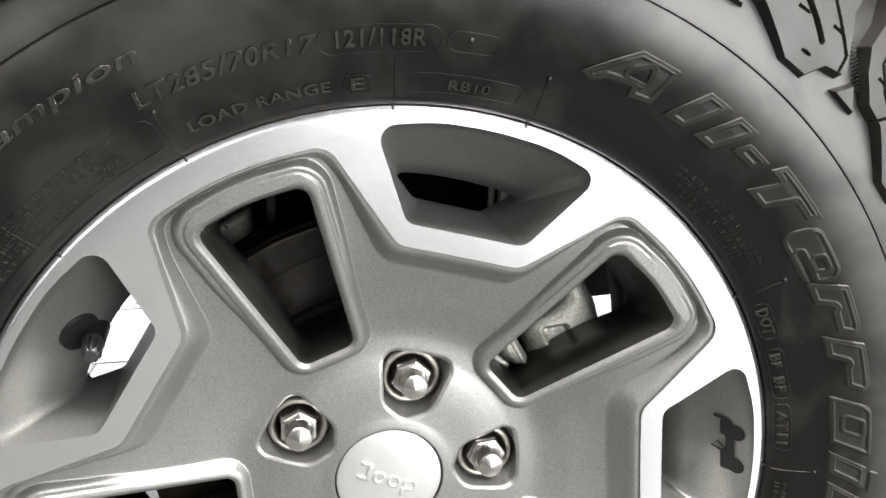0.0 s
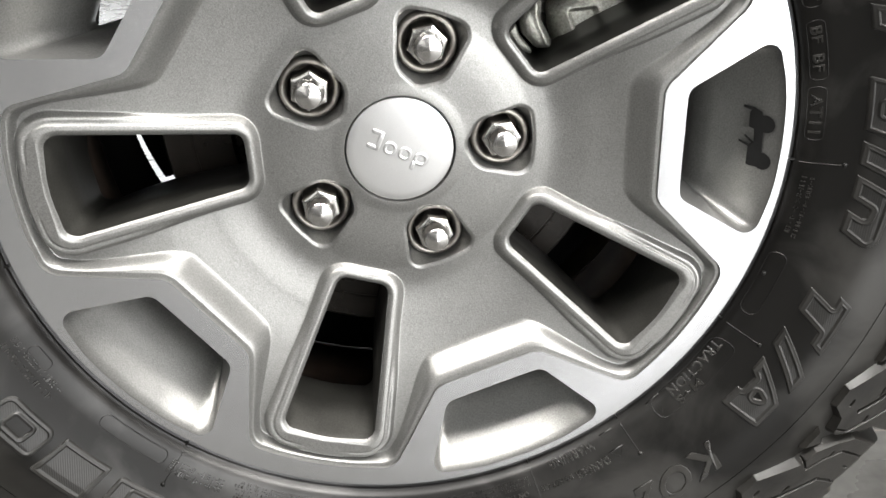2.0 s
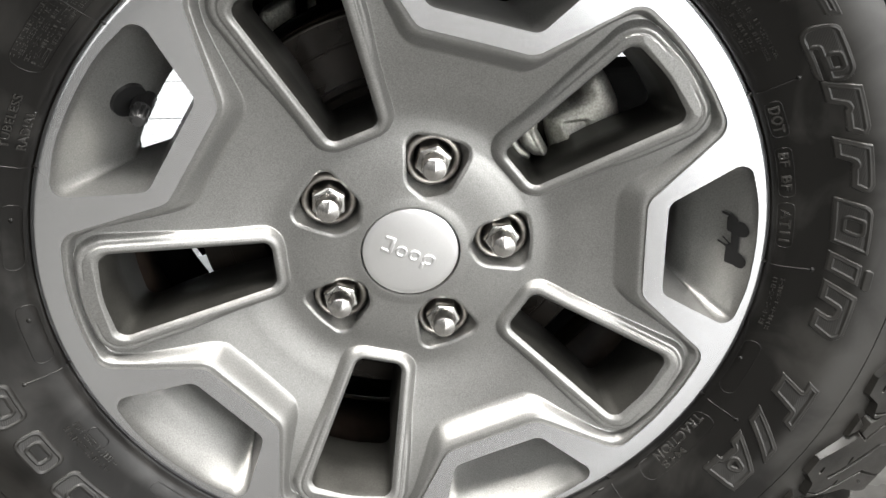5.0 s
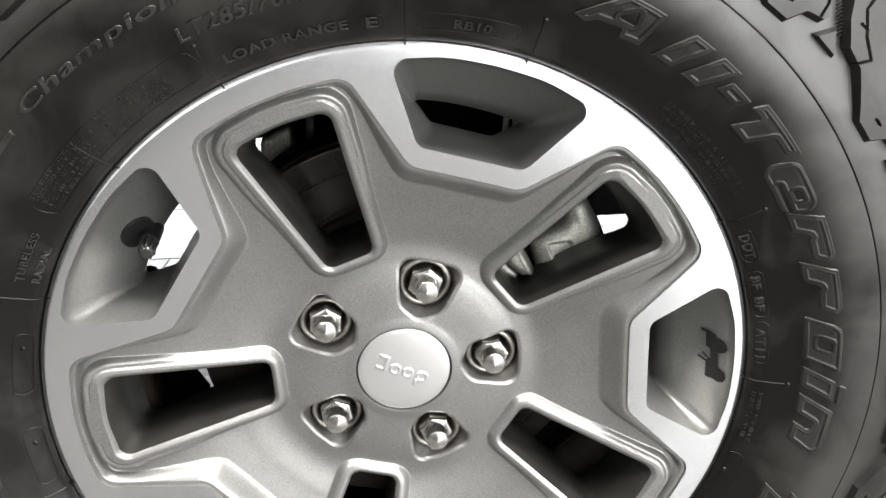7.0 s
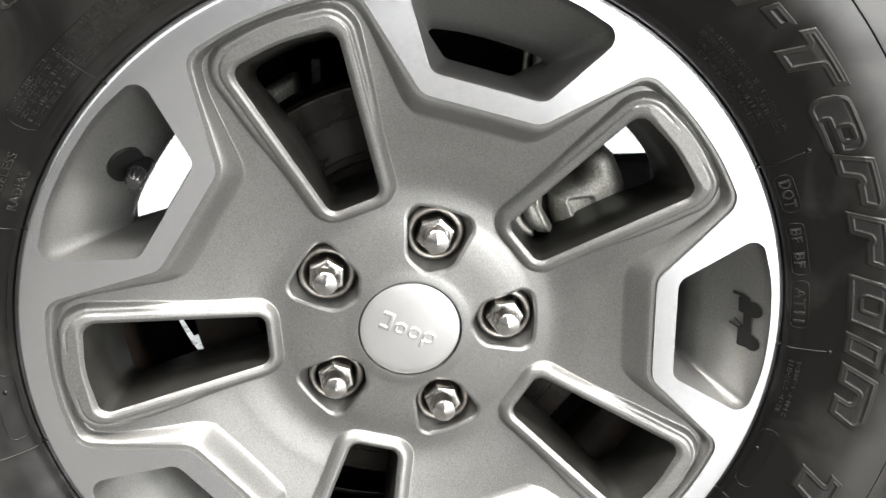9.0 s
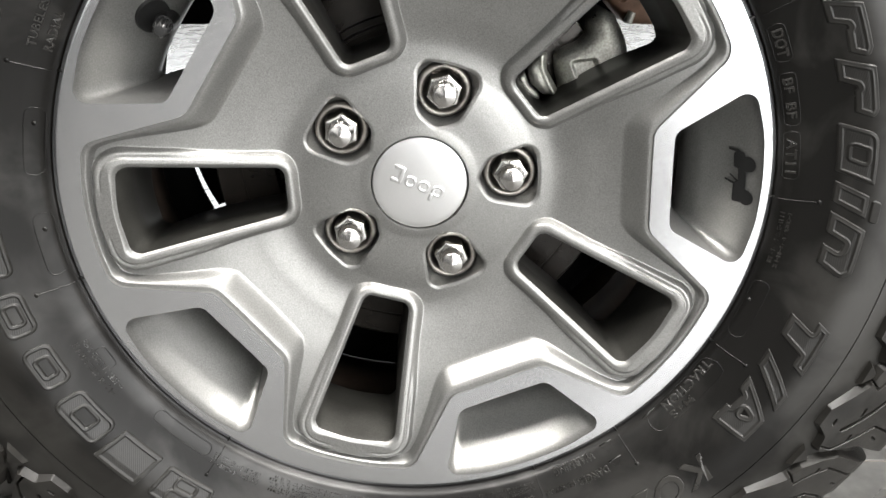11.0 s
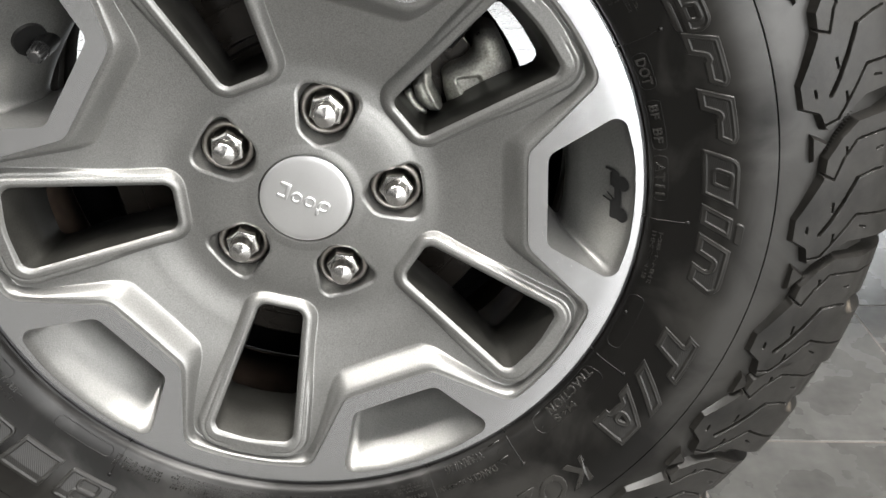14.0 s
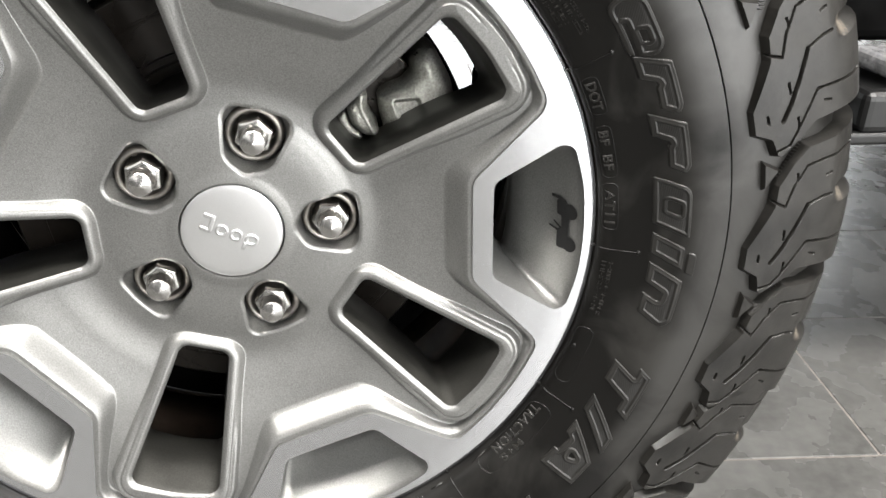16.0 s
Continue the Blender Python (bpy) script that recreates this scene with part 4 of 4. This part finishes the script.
small_print(305.0, 328.5, (0.2432, 0.2466, 0.2500, 0.2534, 0.2566), 0.0022)
small_print(36.8, 54.4, (0.2462, 0.2500), 0.0022)
small_print(37.6, 52.2, (0.2385, 0.2422), 0.0022)
small_print(90.5, 99.5, (0.2375, 0.2415), 0.0022)
small_print(158.0, 206.0, (0.2385, 0.2408, 0.2431), 0.0014)
small_print(172.5, 206.0, (0.2454, 0.2477), 0.0014)
small_print(208.0, 216.5, (0.2410, 0.2455), 0.0034)
small_print(236.0, 246.0, (0.2440, 0.2500), 0.0036)
shapes = [([(0.2348, 132.2), (0.2440, 133.6), (0.2352, 135.0)], True), ([(0.2352, 142.0), (0.2412, 143.2), (0.2352, 144.4)], True), ([(0.2464, 142.0), (0.2522, 143.2), (0.2464, 144.4)], True)]
for shape in shapes:
    bead("warning_mark", [shape], 0.0009, 0.0006)

# valve in the rim pocket
vp = polar(0.1945, 302.6)
bm = bmesh.new()
tube(bm, (vp[0], 0.010, vp[1]), (vp[0] * 0.985, -0.012, vp[1] * 0.985), 0.0075, 0.0060, 24)
valve = part("valve_stem", bm, BLACK, wheel, "black rubber valve stem")
a = np.arange(60) / 60 * 2 * np.pi
rings = []
for y, r, rib in ((-0.012, 0.0045, 0), (-0.0125, 0.0049, 0.0006), (-0.0235, 0.0047, 0.0006), (-0.0255, 0.0042, 0.0002), (-0.0268, 0.0030, 0), (-0.0270, 0.0004, 0)):
    rr = r + rib * np.sign(np.sin(10 * a))
    k = 0.985 - (-0.012 - y) * 0.7
    rings.append(np.stack([vp[0] * k + rr * np.cos(a), np.full(60, y), vp[1] * k + rr * np.sin(a)], 1))
v, f = loft(rings, True)
VALVE = material("dark_grey_plastic", (0.022, 0.022, 0.022), 0.28)
bm = mesh("valve_cap", v, f, False, VALVE)
part("valve_cap", bm, BLACK, valve, "ribbed black valve cap")

# dark decal of a small open car on the slope of one rim pocket
def pocket_slope(p):
    """The face height on the outer slope of a rim pocket, in the pocket's own frame."""
    v = p[:, 1]
    t = np.clip((0.2240 - v) / (0.2240 - 0.1842), 0, 1)
    return 0.0355 - 0.046 * t ** 0.9


DECAL = material("black_decal", (0.009, 0.009, 0.009), 0.5, 0.0, 0.2, 300, spec=0.3)
decal = thing("decal", "small matt black decal of an open car", "decal", CENTRE)
decal.rotation_euler = (0, radians(PHASE + 72 + TURN), 0)


def decal_piece(name, corners):
    """A flat piece of the decal: corners (along the rim, outwards) in millimetres."""
    q = rounded([(x / 1000, y / 1000, r / 1000) for x, y, r in corners], 5)
    n = len(q)
    rings = []
    for lift in (-0.0004, 0.0005):
        rings.append(np.stack([q[:, 0], -(pocket_slope(q) + lift), q[:, 1]], 1))
    v, f = loft(rings, True)
    part(name, mesh(name, v, f, False, DECAL), DECAL, decal)


def decal_wheel(name, x, y):
    decal_piece(name, [(x + 5.3 * math.cos(k * math.pi / 8), y + 3.4 * math.sin(k * math.pi / 8), 0.3) for k in range(16)])


decal_piece("car_body", [(-16.8, 213.4, 0.5), (-14.2, 211.3, 0.6), (-5.0, 211.6, 0.6), (-4.0, 213.8, 0.5), (4.1, 214.2, 0.5), (6.5, 212.0, 0.5), (19.0, 212.0, 0.6), (19.3, 217.0, 0.8), (12.3, 217.7, 0.5), (-10.8, 216.8, 0.5), (-15.5, 215.8, 0.6)])
decal_wheel("front_wheel", -8.2, 218.0)
decal_wheel("rear_wheel", 15.0, 218.2)
decal_piece("front_bumper", [(-17.9, 208.6, 0.4), (-16.3, 208.4, 0.4), (-15.2, 213.0, 0.3), (-17.0, 213.6, 0.3)])
decal_piece("windscreen", [(4.0, 208.0, 0.2), (5.1, 207.8, 0.2), (7.8, 212.8, 0.2), (6.4, 213.2, 0.2)])
decal_piece("steering_wheel", [(0.2, 210.2, 0.2), (1.2, 210.0, 0.2), (5.2, 213.5, 0.2), (4.0, 214.0, 0.2)])

# black disc in place of the dark hole round the valve
bm = bmesh.new()
rad = polar(1.0, 302.6)
axis = Vector((-1.15 * rad[0], -1.0, -1.15 * rad[1])).normalized()
disc_at = Vector((rad[0] * 0.2000, -0.0060, rad[1] * 0.2000))
tube(bm, disc_at - axis * 0.004, disc_at + axis * 0.0008, 0.0118, 0.0112, 36)
part("valve_hole_disc", bm, BLACK, wheel, "black disc in place of the dark hole round the valve")

# ---- brake behind the wheel ----
brake = thing("brake_assembly", "dark steel brake disc with a bare cast iron caliper", "brake", CENTRE)
brake.rotation_euler = (0, radians(TURN), 0)
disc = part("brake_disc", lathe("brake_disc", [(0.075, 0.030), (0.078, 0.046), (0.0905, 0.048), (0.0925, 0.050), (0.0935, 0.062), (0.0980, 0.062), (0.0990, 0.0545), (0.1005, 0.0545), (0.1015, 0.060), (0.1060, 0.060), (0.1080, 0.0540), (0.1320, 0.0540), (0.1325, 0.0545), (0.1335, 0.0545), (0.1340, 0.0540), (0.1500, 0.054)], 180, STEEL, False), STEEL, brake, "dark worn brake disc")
EDGE = material("worn_bright_steel", (0.10, 0.095, 0.085), 0.4, 1.0, 0.3, 90)
part("disc_edge", lathe("disc_edge", [(0.1500, 0.054), (0.1507, 0.0541), (0.1514, 0.0548)], 180, EDGE), EDGE, disc, "thin worn bright edge")
part("disc_rim", lathe("disc_rim", [(0.1514, 0.0548), (0.1514, 0.0630), (0.1490, 0.0632), (0.1490, 0.0690), (0.1514, 0.0692), (0.1514, 0.0765), (0.150, 0.078), (0.08, 0.078)], 180, RUST, False), RUST, disc, "rusty vented rim of the disc")
rings = []
deg = np.arange(0, 360, 3.0)
wide = 0.1555 + 0.0255 * np.maximum(1 - step(138, 156, deg), step(338, 350, deg)) - 0.0080 * step(30, 40, deg) * (1 - step(72, 80, deg)) + 0.0150 * step(80, 85, deg) * (1 - step(112, 117, deg))
for k, y in ((0.2, 0.086), (0.8, 0.088), (0.985, 0.090), (1.0, 0.0835), (1.006, 0.085), (1.0, 0.094), (0.2, 0.097)):
    q = polar(wide * k, deg)
    rings.append(np.stack([q[:, 0], np.full(len(q), y), q[:, 1]], 1))
v, f = loft(rings)
part("dust_shield", mesh("dust_shield", v, f, True, CHASSIS), CHASSIS, brake, "black dust shield")
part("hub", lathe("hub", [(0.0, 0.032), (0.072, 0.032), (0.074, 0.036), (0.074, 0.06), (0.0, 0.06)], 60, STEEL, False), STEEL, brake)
# Black plates added to close gaps to the bright floor behind.
for a0, a1, inner0, inner1, outer0, outer1 in ((243, 278, 0.1795, 0.1900, 0.2110, 0.2110), (250, 278, 0.150, 0.150, 0.1745, 0.1885), (152, 243.5, 0.150, 0.150, 0.2110, 0.2110)):
    rings = []
    t = np.linspace(0, 1, 30)
    deg = a0 + (a1 - a0) * t
    inner, outer = inner0 + (inner1 - inner0) * t, outer0 + (outer1 - outer0) * t
    for r, y in ((inner, 0.116), (inner, 0.109), (inner + 0.003, 0.107), (outer - 0.001, 0.107), (outer, 0.116)):
        q = polar(r, deg)
        rings.append(np.stack([q[:, 0], np.full(30, y), q[:, 1]], 1))
    vv = np.vstack(rings)
    ff = [(k * 30 + i, k * 30 + i + 1, (k + 1) * 30 + i + 1, (k + 1) * 30 + i) for k in range(4) for i in range(29)]
    part("gap_plate", mesh("gap_plate", vv, ff, True, CHASSIS), CHASSIS, brake, "curved black plate added to close gaps to the bright floor")


# Grey plate added behind the barrel end to hide the bright floor.
deg = np.linspace(108, 156, 25)
rings = [np.stack([polar(np.full(25, r), deg)[:, 0], np.full(25, y), polar(np.full(25, r), deg)[:, 1]], 1) for r, y in ((0.150, 0.228), (0.150, 0.222), (0.154, 0.219), (0.250, 0.219), (0.252, 0.228))]
ff = [(k * 25 + i, k * 25 + i + 1, (k + 1) * 25 + i + 1, (k + 1) * 25 + i) for k in range(4) for i in range(24)]
part("rear_gap_plate", mesh("rear_gap_plate", np.vstack(rings), ff, True, TAN), TAN, brake, "grey plate added to hide bright floor past the barrel")


def cast_body(name, outline, y0, y1, dome, reach, pocket=None, crease=None, grid=0.0012):
    """A rough casting from an (x, z) outline: domed front, side walls, and a shallow pocket or a ridge if given."""
    line = rounded(outline, 6)
    lo, hi = line.min(0) - grid, line.max(0) + grid
    xs, zs = np.arange(lo[0], hi[0], grid), np.arange(lo[1], hi[1], grid)
    X, Z = np.meshgrid(xs, zs, indexing="ij")
    p = snap(np.stack([X.ravel(), Z.ravel()], 1), [line], grid * 0.7)
    d = np.maximum(-distance(line, p), 0)
    t = np.clip(d / reach, 0, 1)
    y = y0 + dome * (1 - np.sqrt(1 - (1 - t) ** 2))
    if pocket is not None:
        e = distance(rounded(pocket, 5), p)
        y = y + 0.0032 * (1 - step(-0.0016, 0.0004, e)) - 0.0008 * np.clip(1 - np.abs(e - 0.0008) / 0.0016, 0, 1)
    if crease is not None:
        y = y - 0.0016 * np.clip(1 - line_distance(p, crease) / 0.0022, 0, 1)
    i = np.arange(len(p)).reshape(X.shape)
    f = np.stack([i[:-1, :-1], i[1:, :-1], i[1:, 1:], i[:-1, 1:]], -1).reshape(-1, 4)
    f = f[distance(line, p[f].mean(1)) < 0]
    verts = np.stack([p[:, 0], y, p[:, 1]], 1).tolist()
    rim = resample(line, 120)
    n = len(verts)
    verts += [(x, y0 + dome, z) for x, z in rim] + [(x, y1, z) for x, z in rim]
    faces = f.tolist() + [(n + k, n + (k + 1) % 120, n + 120 + (k + 1) % 120, n + 120 + k) for k in range(120)]
    return mesh(name, verts, faces, True, IRON)


body = cast_body("caliper", [(0.100, 0.0560, 0.006), (0.0965, 0.0680, 0.006), (0.0945, 0.0800, 0.005), (0.1000, 0.0850, 0.010), (0.1110, 0.0900, 0.008), (0.1165, 0.0970, 0.006), (0.1160, 0.1060, 0.005), (0.1230, 0.1130, 0.006), (0.1330, 0.1110, 0.008), (0.1430, 0.0935, 0.020), (0.1480, 0.0770, 0.010), (0.1460, 0.0400, 0.010), (0.1050, 0.0420, 0.010)], 0.0300, 0.080, 0.013, 0.014,
                 [(0.1035, 0.0790, 0.002), (0.1215, 0.0820, 0.002), (0.1250, 0.0715, 0.003), (0.1140, 0.0650, 0.003), (0.1080, 0.0690, 0.003)])
caliper = part("caliper", body, IRON, brake, "rough cast iron caliper with a shallow pocket")
finger = cast_body("caliper_bracket", [(0.0735, 0.0740, 0.003), (0.0820, 0.0870, 0.003), (0.0870, 0.0845, 0.003), (0.0872, 0.0735, 0.006), (0.0958, 0.0600, 0.003), (0.0946, 0.0555, 0.003), (0.0860, 0.0555, 0.004), (0.0770, 0.0635, 0.006)], 0.0255, 0.070, 0.006, 0.006, None, [(0.0815, 0.0850), (0.0835, 0.0745), (0.0925, 0.0575)], 0.0009)
part("caliper_bracket", finger, IRON, brake, "rough cast iron bracket finger with a seam")
bm = bmesh.new()
tube(bm, (0.098, 0.055, 0.100), (0.110, 0.045, 0.116), 0.007, 0.006, 16)
part("slide_pin", bm, BLACK, brake)
bm = bmesh.new()
tube(bm, (0.094, 0.048, 0.112), (0.100, 0.044, 0.121), 0.0045, 0.0045, 6)
tube(bm, (0.100, 0.044, 0.121), (0.101, 0.043, 0.1225), 0.006, 0.006, 6)
part("banjo_bolt", bm, IRON, brake, "small silver bolt")
bm = bmesh.new()
tube(bm, (0.0745, 0.060, 0.150), (0.0755, 0.060, 0.172), 0.0022, 0.0022, 12)
tube(bm, (0.084, 0.062, 0.148), (0.085, 0.062, 0.172), 0.0048, 0.0048, 16)
part("hose_fitting", bm, IRON, brake, "pale steel hose fitting")

COPPER = material("copper_brown_iron", (0.150, 0.085, 0.055), 0.55, 0.3, 0.30, 80, 0.4, 400, 0.1, 0.35, 30)
ear = cast_body("pad_ear", [(0.0672, 0.0655, 0.003), (0.0730, 0.0712, 0.002), (0.0765, 0.0625, 0.006), (0.0850, 0.0545, 0.002), (0.0845, 0.0500, 0.003), (0.0735, 0.0540, 0.006)], 0.0330, 0.052, 0.003, 0.004, grid=0.0009)
part("pad_ear", ear, IRON, brake, "pale steel ear of the brake pad")
arm = cast_body("steering_arm", [(0.2225, 0.1200, 0.006), (0.2460, 0.1006, 0.010), (0.2730, 0.0530, 0.004), (0.2362, 0.0535, 0.004), (0.2176, 0.0716, 0.004), (0.2040, 0.0860, 0.006)], 0.398, 0.440, 0.008, 0.008, [(0.2225, 0.0870, 0.002), (0.2345, 0.0905, 0.002), (0.2320, 0.0780, 0.002), (0.2255, 0.0775, 0.002)], grid=0.0015)
arm.materials.clear()
part("steering_arm", arm, COPPER, brake, "copper brown iron steering arm")
bm = bmesh.new()
tube(bm, (0.2350, 0.392, 0.0560), (0.2390, 0.392, 0.0680), 0.0055, 0.0045, 12)
part("arm_pin", bm, IRON, brake, "small pale steel pin")
lug = cast_body("knuckle_lug", [(-0.1060, 0.1285, 0.006), (-0.0805, 0.1430, 0.004), (-0.0800, 0.1155, 0.003), (-0.0905, 0.1040, 0.006), (-0.1060, 0.1100, 0.006)], 0.128, 0.150, 0.004, 0.005, [(-0.1025, 0.1275, 0.0015), (-0.0975, 0.1315, 0.0015), (-0.0985, 0.1240, 0.0015)], grid=0.0013)
part("knuckle_lug", lug, IRON, brake, "grey cast iron knuckle lug")
# Two pale upright bars behind the disc.
for x0, x1, z0, z1 in ((-0.0705, -0.0640, 0.118, 0.152), (-0.0447, -0.0395, 0.128, 0.160)):
    part("pale_upright", box(bmesh.new(), (x1 - x0, 0.004, z1 - z0), ((x0 + x1) / 2, 0.136, (z0 + z1) / 2), None, 0.001), IRON, brake, "pale grey upright bar")

# ---- underside of the vehicle ----
vehicle = thing("vehicle_underside", "black vehicle underside with axle, sill and wheel arch", "vehicle", (0, 0, 0))
bm = bmesh.new()
tube(bm, (0, 0.10, 0.4155), (0, 1.6, 0.43), 0.042, 0.042, 28)
tube(bm, (0, 0.10, 0.4155), (0, 0.22, 0.4155), 0.075, 0.055, 28)
part("axle_tube", bm, CHASSIS, vehicle)
bm = bmesh.new()
box(bm, (0.05, 0.10, 0.16), (-0.04, 0.20, 0.56), None, 0.008)
tube(bm, (-0.10, 0.24, 0.62), (-0.06, 0.15, 0.53), 0.014, 0.014, 12)
box(bm, (0.02, 0.06, 0.10), (0.03, 0.17, 0.585), None, 0.004)
box(bm, (0.11, 0.04, 0.06), (-0.066, 0.20, 0.549), pose(0, 0, 0, 0, 35, 0), 0.004)
part("knuckle", bm, CHASSIS, vehicle)
part("underbody", box(bmesh.new(), (4.2, 1.1, 0.30), (0.6, 1.10, 0.72), None, 0.03), CHASSIS, vehicle)
# Added panel that keeps light from behind out of the wheel well.
part("light_stop_panel", box(bmesh.new(), (1.4, 0.03, 0.62), (0, 0.50, 0.78), None, 0.005), CHASSIS, vehicle)
part("frame_rail", box(bmesh.new(), (4.2, 0.09, 0.17), (0.6, 0.52, 0.54), None, 0.01), CHASSIS, vehicle)
bm = bmesh.new()
ring = []
for k in range(41):
    a = radians(-62 + 124 * k / 40)
    ring.append((0.53 * math.sin(a), 0.4155 + 0.50 * math.cos(a)))
vv = [(x * s, y, (z - 0.4155) * s + 0.4155) for s in (1.0, 1.03) for y in (0.06, 0.50) for x, z in ring]
n = len(ring)
ff = []
for k in range(n - 1):
    ff += [(k, k + 1, n + k + 1, n + k), (2 * n + k, 3 * n + k, 3 * n + k + 1, 2 * n + k + 1), (k, 2 * n + k, 2 * n + k + 1, k + 1)]
bm.free()
part("wheel_arch_liner", mesh("wheel_arch_liner", vv, ff, True, BLACK), BLACK, vehicle)
# Added black block that hides a bright sliver behind the left window.
part("sliver_block", box(bmesh.new(), (0.128, 0.03, 0.18), (-0.335, 0.40, 0.24), None, 0.010), CHASSIS, vehicle)
part("control_arm", box(bmesh.new(), (0.50, 0.06, 0.062), (0.50, 0.50, 0.363), None, 0.012), CHASSIS, vehicle)
part("sill", box(bmesh.new(), (1.9, 0.5, 0.42), (1.56, 0.66, 0.648), None, 0.015), CHASSIS, vehicle, "black painted sill")

step_bar = thing("side_step", "black side step with a grey speckled tread plate", "side step", (0, 0, 0))
STEP_GREY = material("worn_grey_step", (0.20, 0.20, 0.205), 0.26, 0.0, 0.3, 140, 0.2, 300, 0.08, 0.15, 20)
part("tread_plate", box(bmesh.new(), (1.6, 0.080, 0.022), (1.455, 0.330, 0.436), None, 0.008), STEP_GREY, step_bar, "grey step top with water specks")
part("beam", box(bmesh.new(), (1.66, 0.12, 0.050), (1.46, 0.36, 0.390), None, 0.01), BLACK, step_bar)
bm = bmesh.new()
box(bm, (0.075, 0.05, 0.048), (0.668, 0.305, 0.392), None, 0.010)
box(bm, (1.66, 0.10, 0.014), (1.445, 0.33, 0.364), None, 0.004)
part("bracket", bm, BLACK, step_bar)

# ---- setting ----
FLOOR_TURN = -4.0
tagged(part("floor", box(bmesh.new(), (13, 12, 0.1), (0, 0.5, -0.0512)), GROUT, None), "pale grout bed under grey stone tiles", "floor", "", "structure")
floor = bpy.data.objects["floor"]
bm = bmesh.new()
box(bm, (0.6175, 0.3075, 0.012), (0, 0, -0.006))
bmesh.ops.bevel(bm, geom=[e for e in bm.edges if all(v.co.z > -0.001 for v in e.verts)], offset=0.0012, segments=1, affect="EDGES")
tile_me = bpy.data.meshes.new("tile")
bm.to_mesh(tile_me)
bm.free()
outer_verts, outer_faces = [], []
for j in range(-11, 21):
    for i in range(-11, 11):
        x, y = 0.686 + 0.31 + 0.62 * i + (0.31 if j % 2 else 0.0), 0.24 + 0.155 + 0.31 * j
        c, q = math.cos(radians(FLOOR_TURN)), math.sin(radians(FLOOR_TURN))
        if -6 <= i <= 6 and -9 <= j <= 12:
            ob = part("tile", tile_me, TILE, floor)
            ob.matrix_basis = pose(x * c - y * q, x * q + y * c, 0, 0, 0, FLOOR_TURN + (180 if (i * 7 + j * 3) % 2 else 0))
            continue
        base = len(outer_verts)
        for h in (0.0, -0.012):
            for u, w in ((-0.30875, -0.15375), (0.30875, -0.15375), (0.30875, 0.15375), (-0.30875, 0.15375)):
                outer_verts.append(((x + u) * c - (y + w) * q, (x + u) * q + (y + w) * c, h))
        outer_faces += [(base, base + 1, base + 2, base + 3)] + [(base + k, base + 4 + k, base + 4 + (k + 1) % 4, base + (k + 1) % 4) for k in range(4)]
tagged(part("outer_tiles", mesh("outer_tiles", outer_verts, outer_faces, False, TILE), TILE, floor), "", "", "", "stuff")

for name, size, at in (("wall_north", (12.4, 0.2, 3.6), (0, HALL_Y1 + 0.1, 1.75)), ("wall_south", (12.4, 0.2, 3.6), (0, HALL_Y0 - 0.1, 1.75)), ("wall_east", (0.2, 11, 3.6), (HALL_X + 0.1, 0.5, 1.75)), ("wall_west", (0.2, 11, 3.6), (-HALL_X - 0.1, 0.5, 1.75)), ("ceiling", (12.4, 11.4, 0.1), (0, 0.5, HALL_Z + 0.1))):
    tagged(part(name, box(bmesh.new(), size, at), CEILING if name == "ceiling" else WALL, None), "plain grey painted hall " + ("ceiling" if name == "ceiling" else "wall"), "ceiling" if name == "ceiling" else "wall", "", "structure")
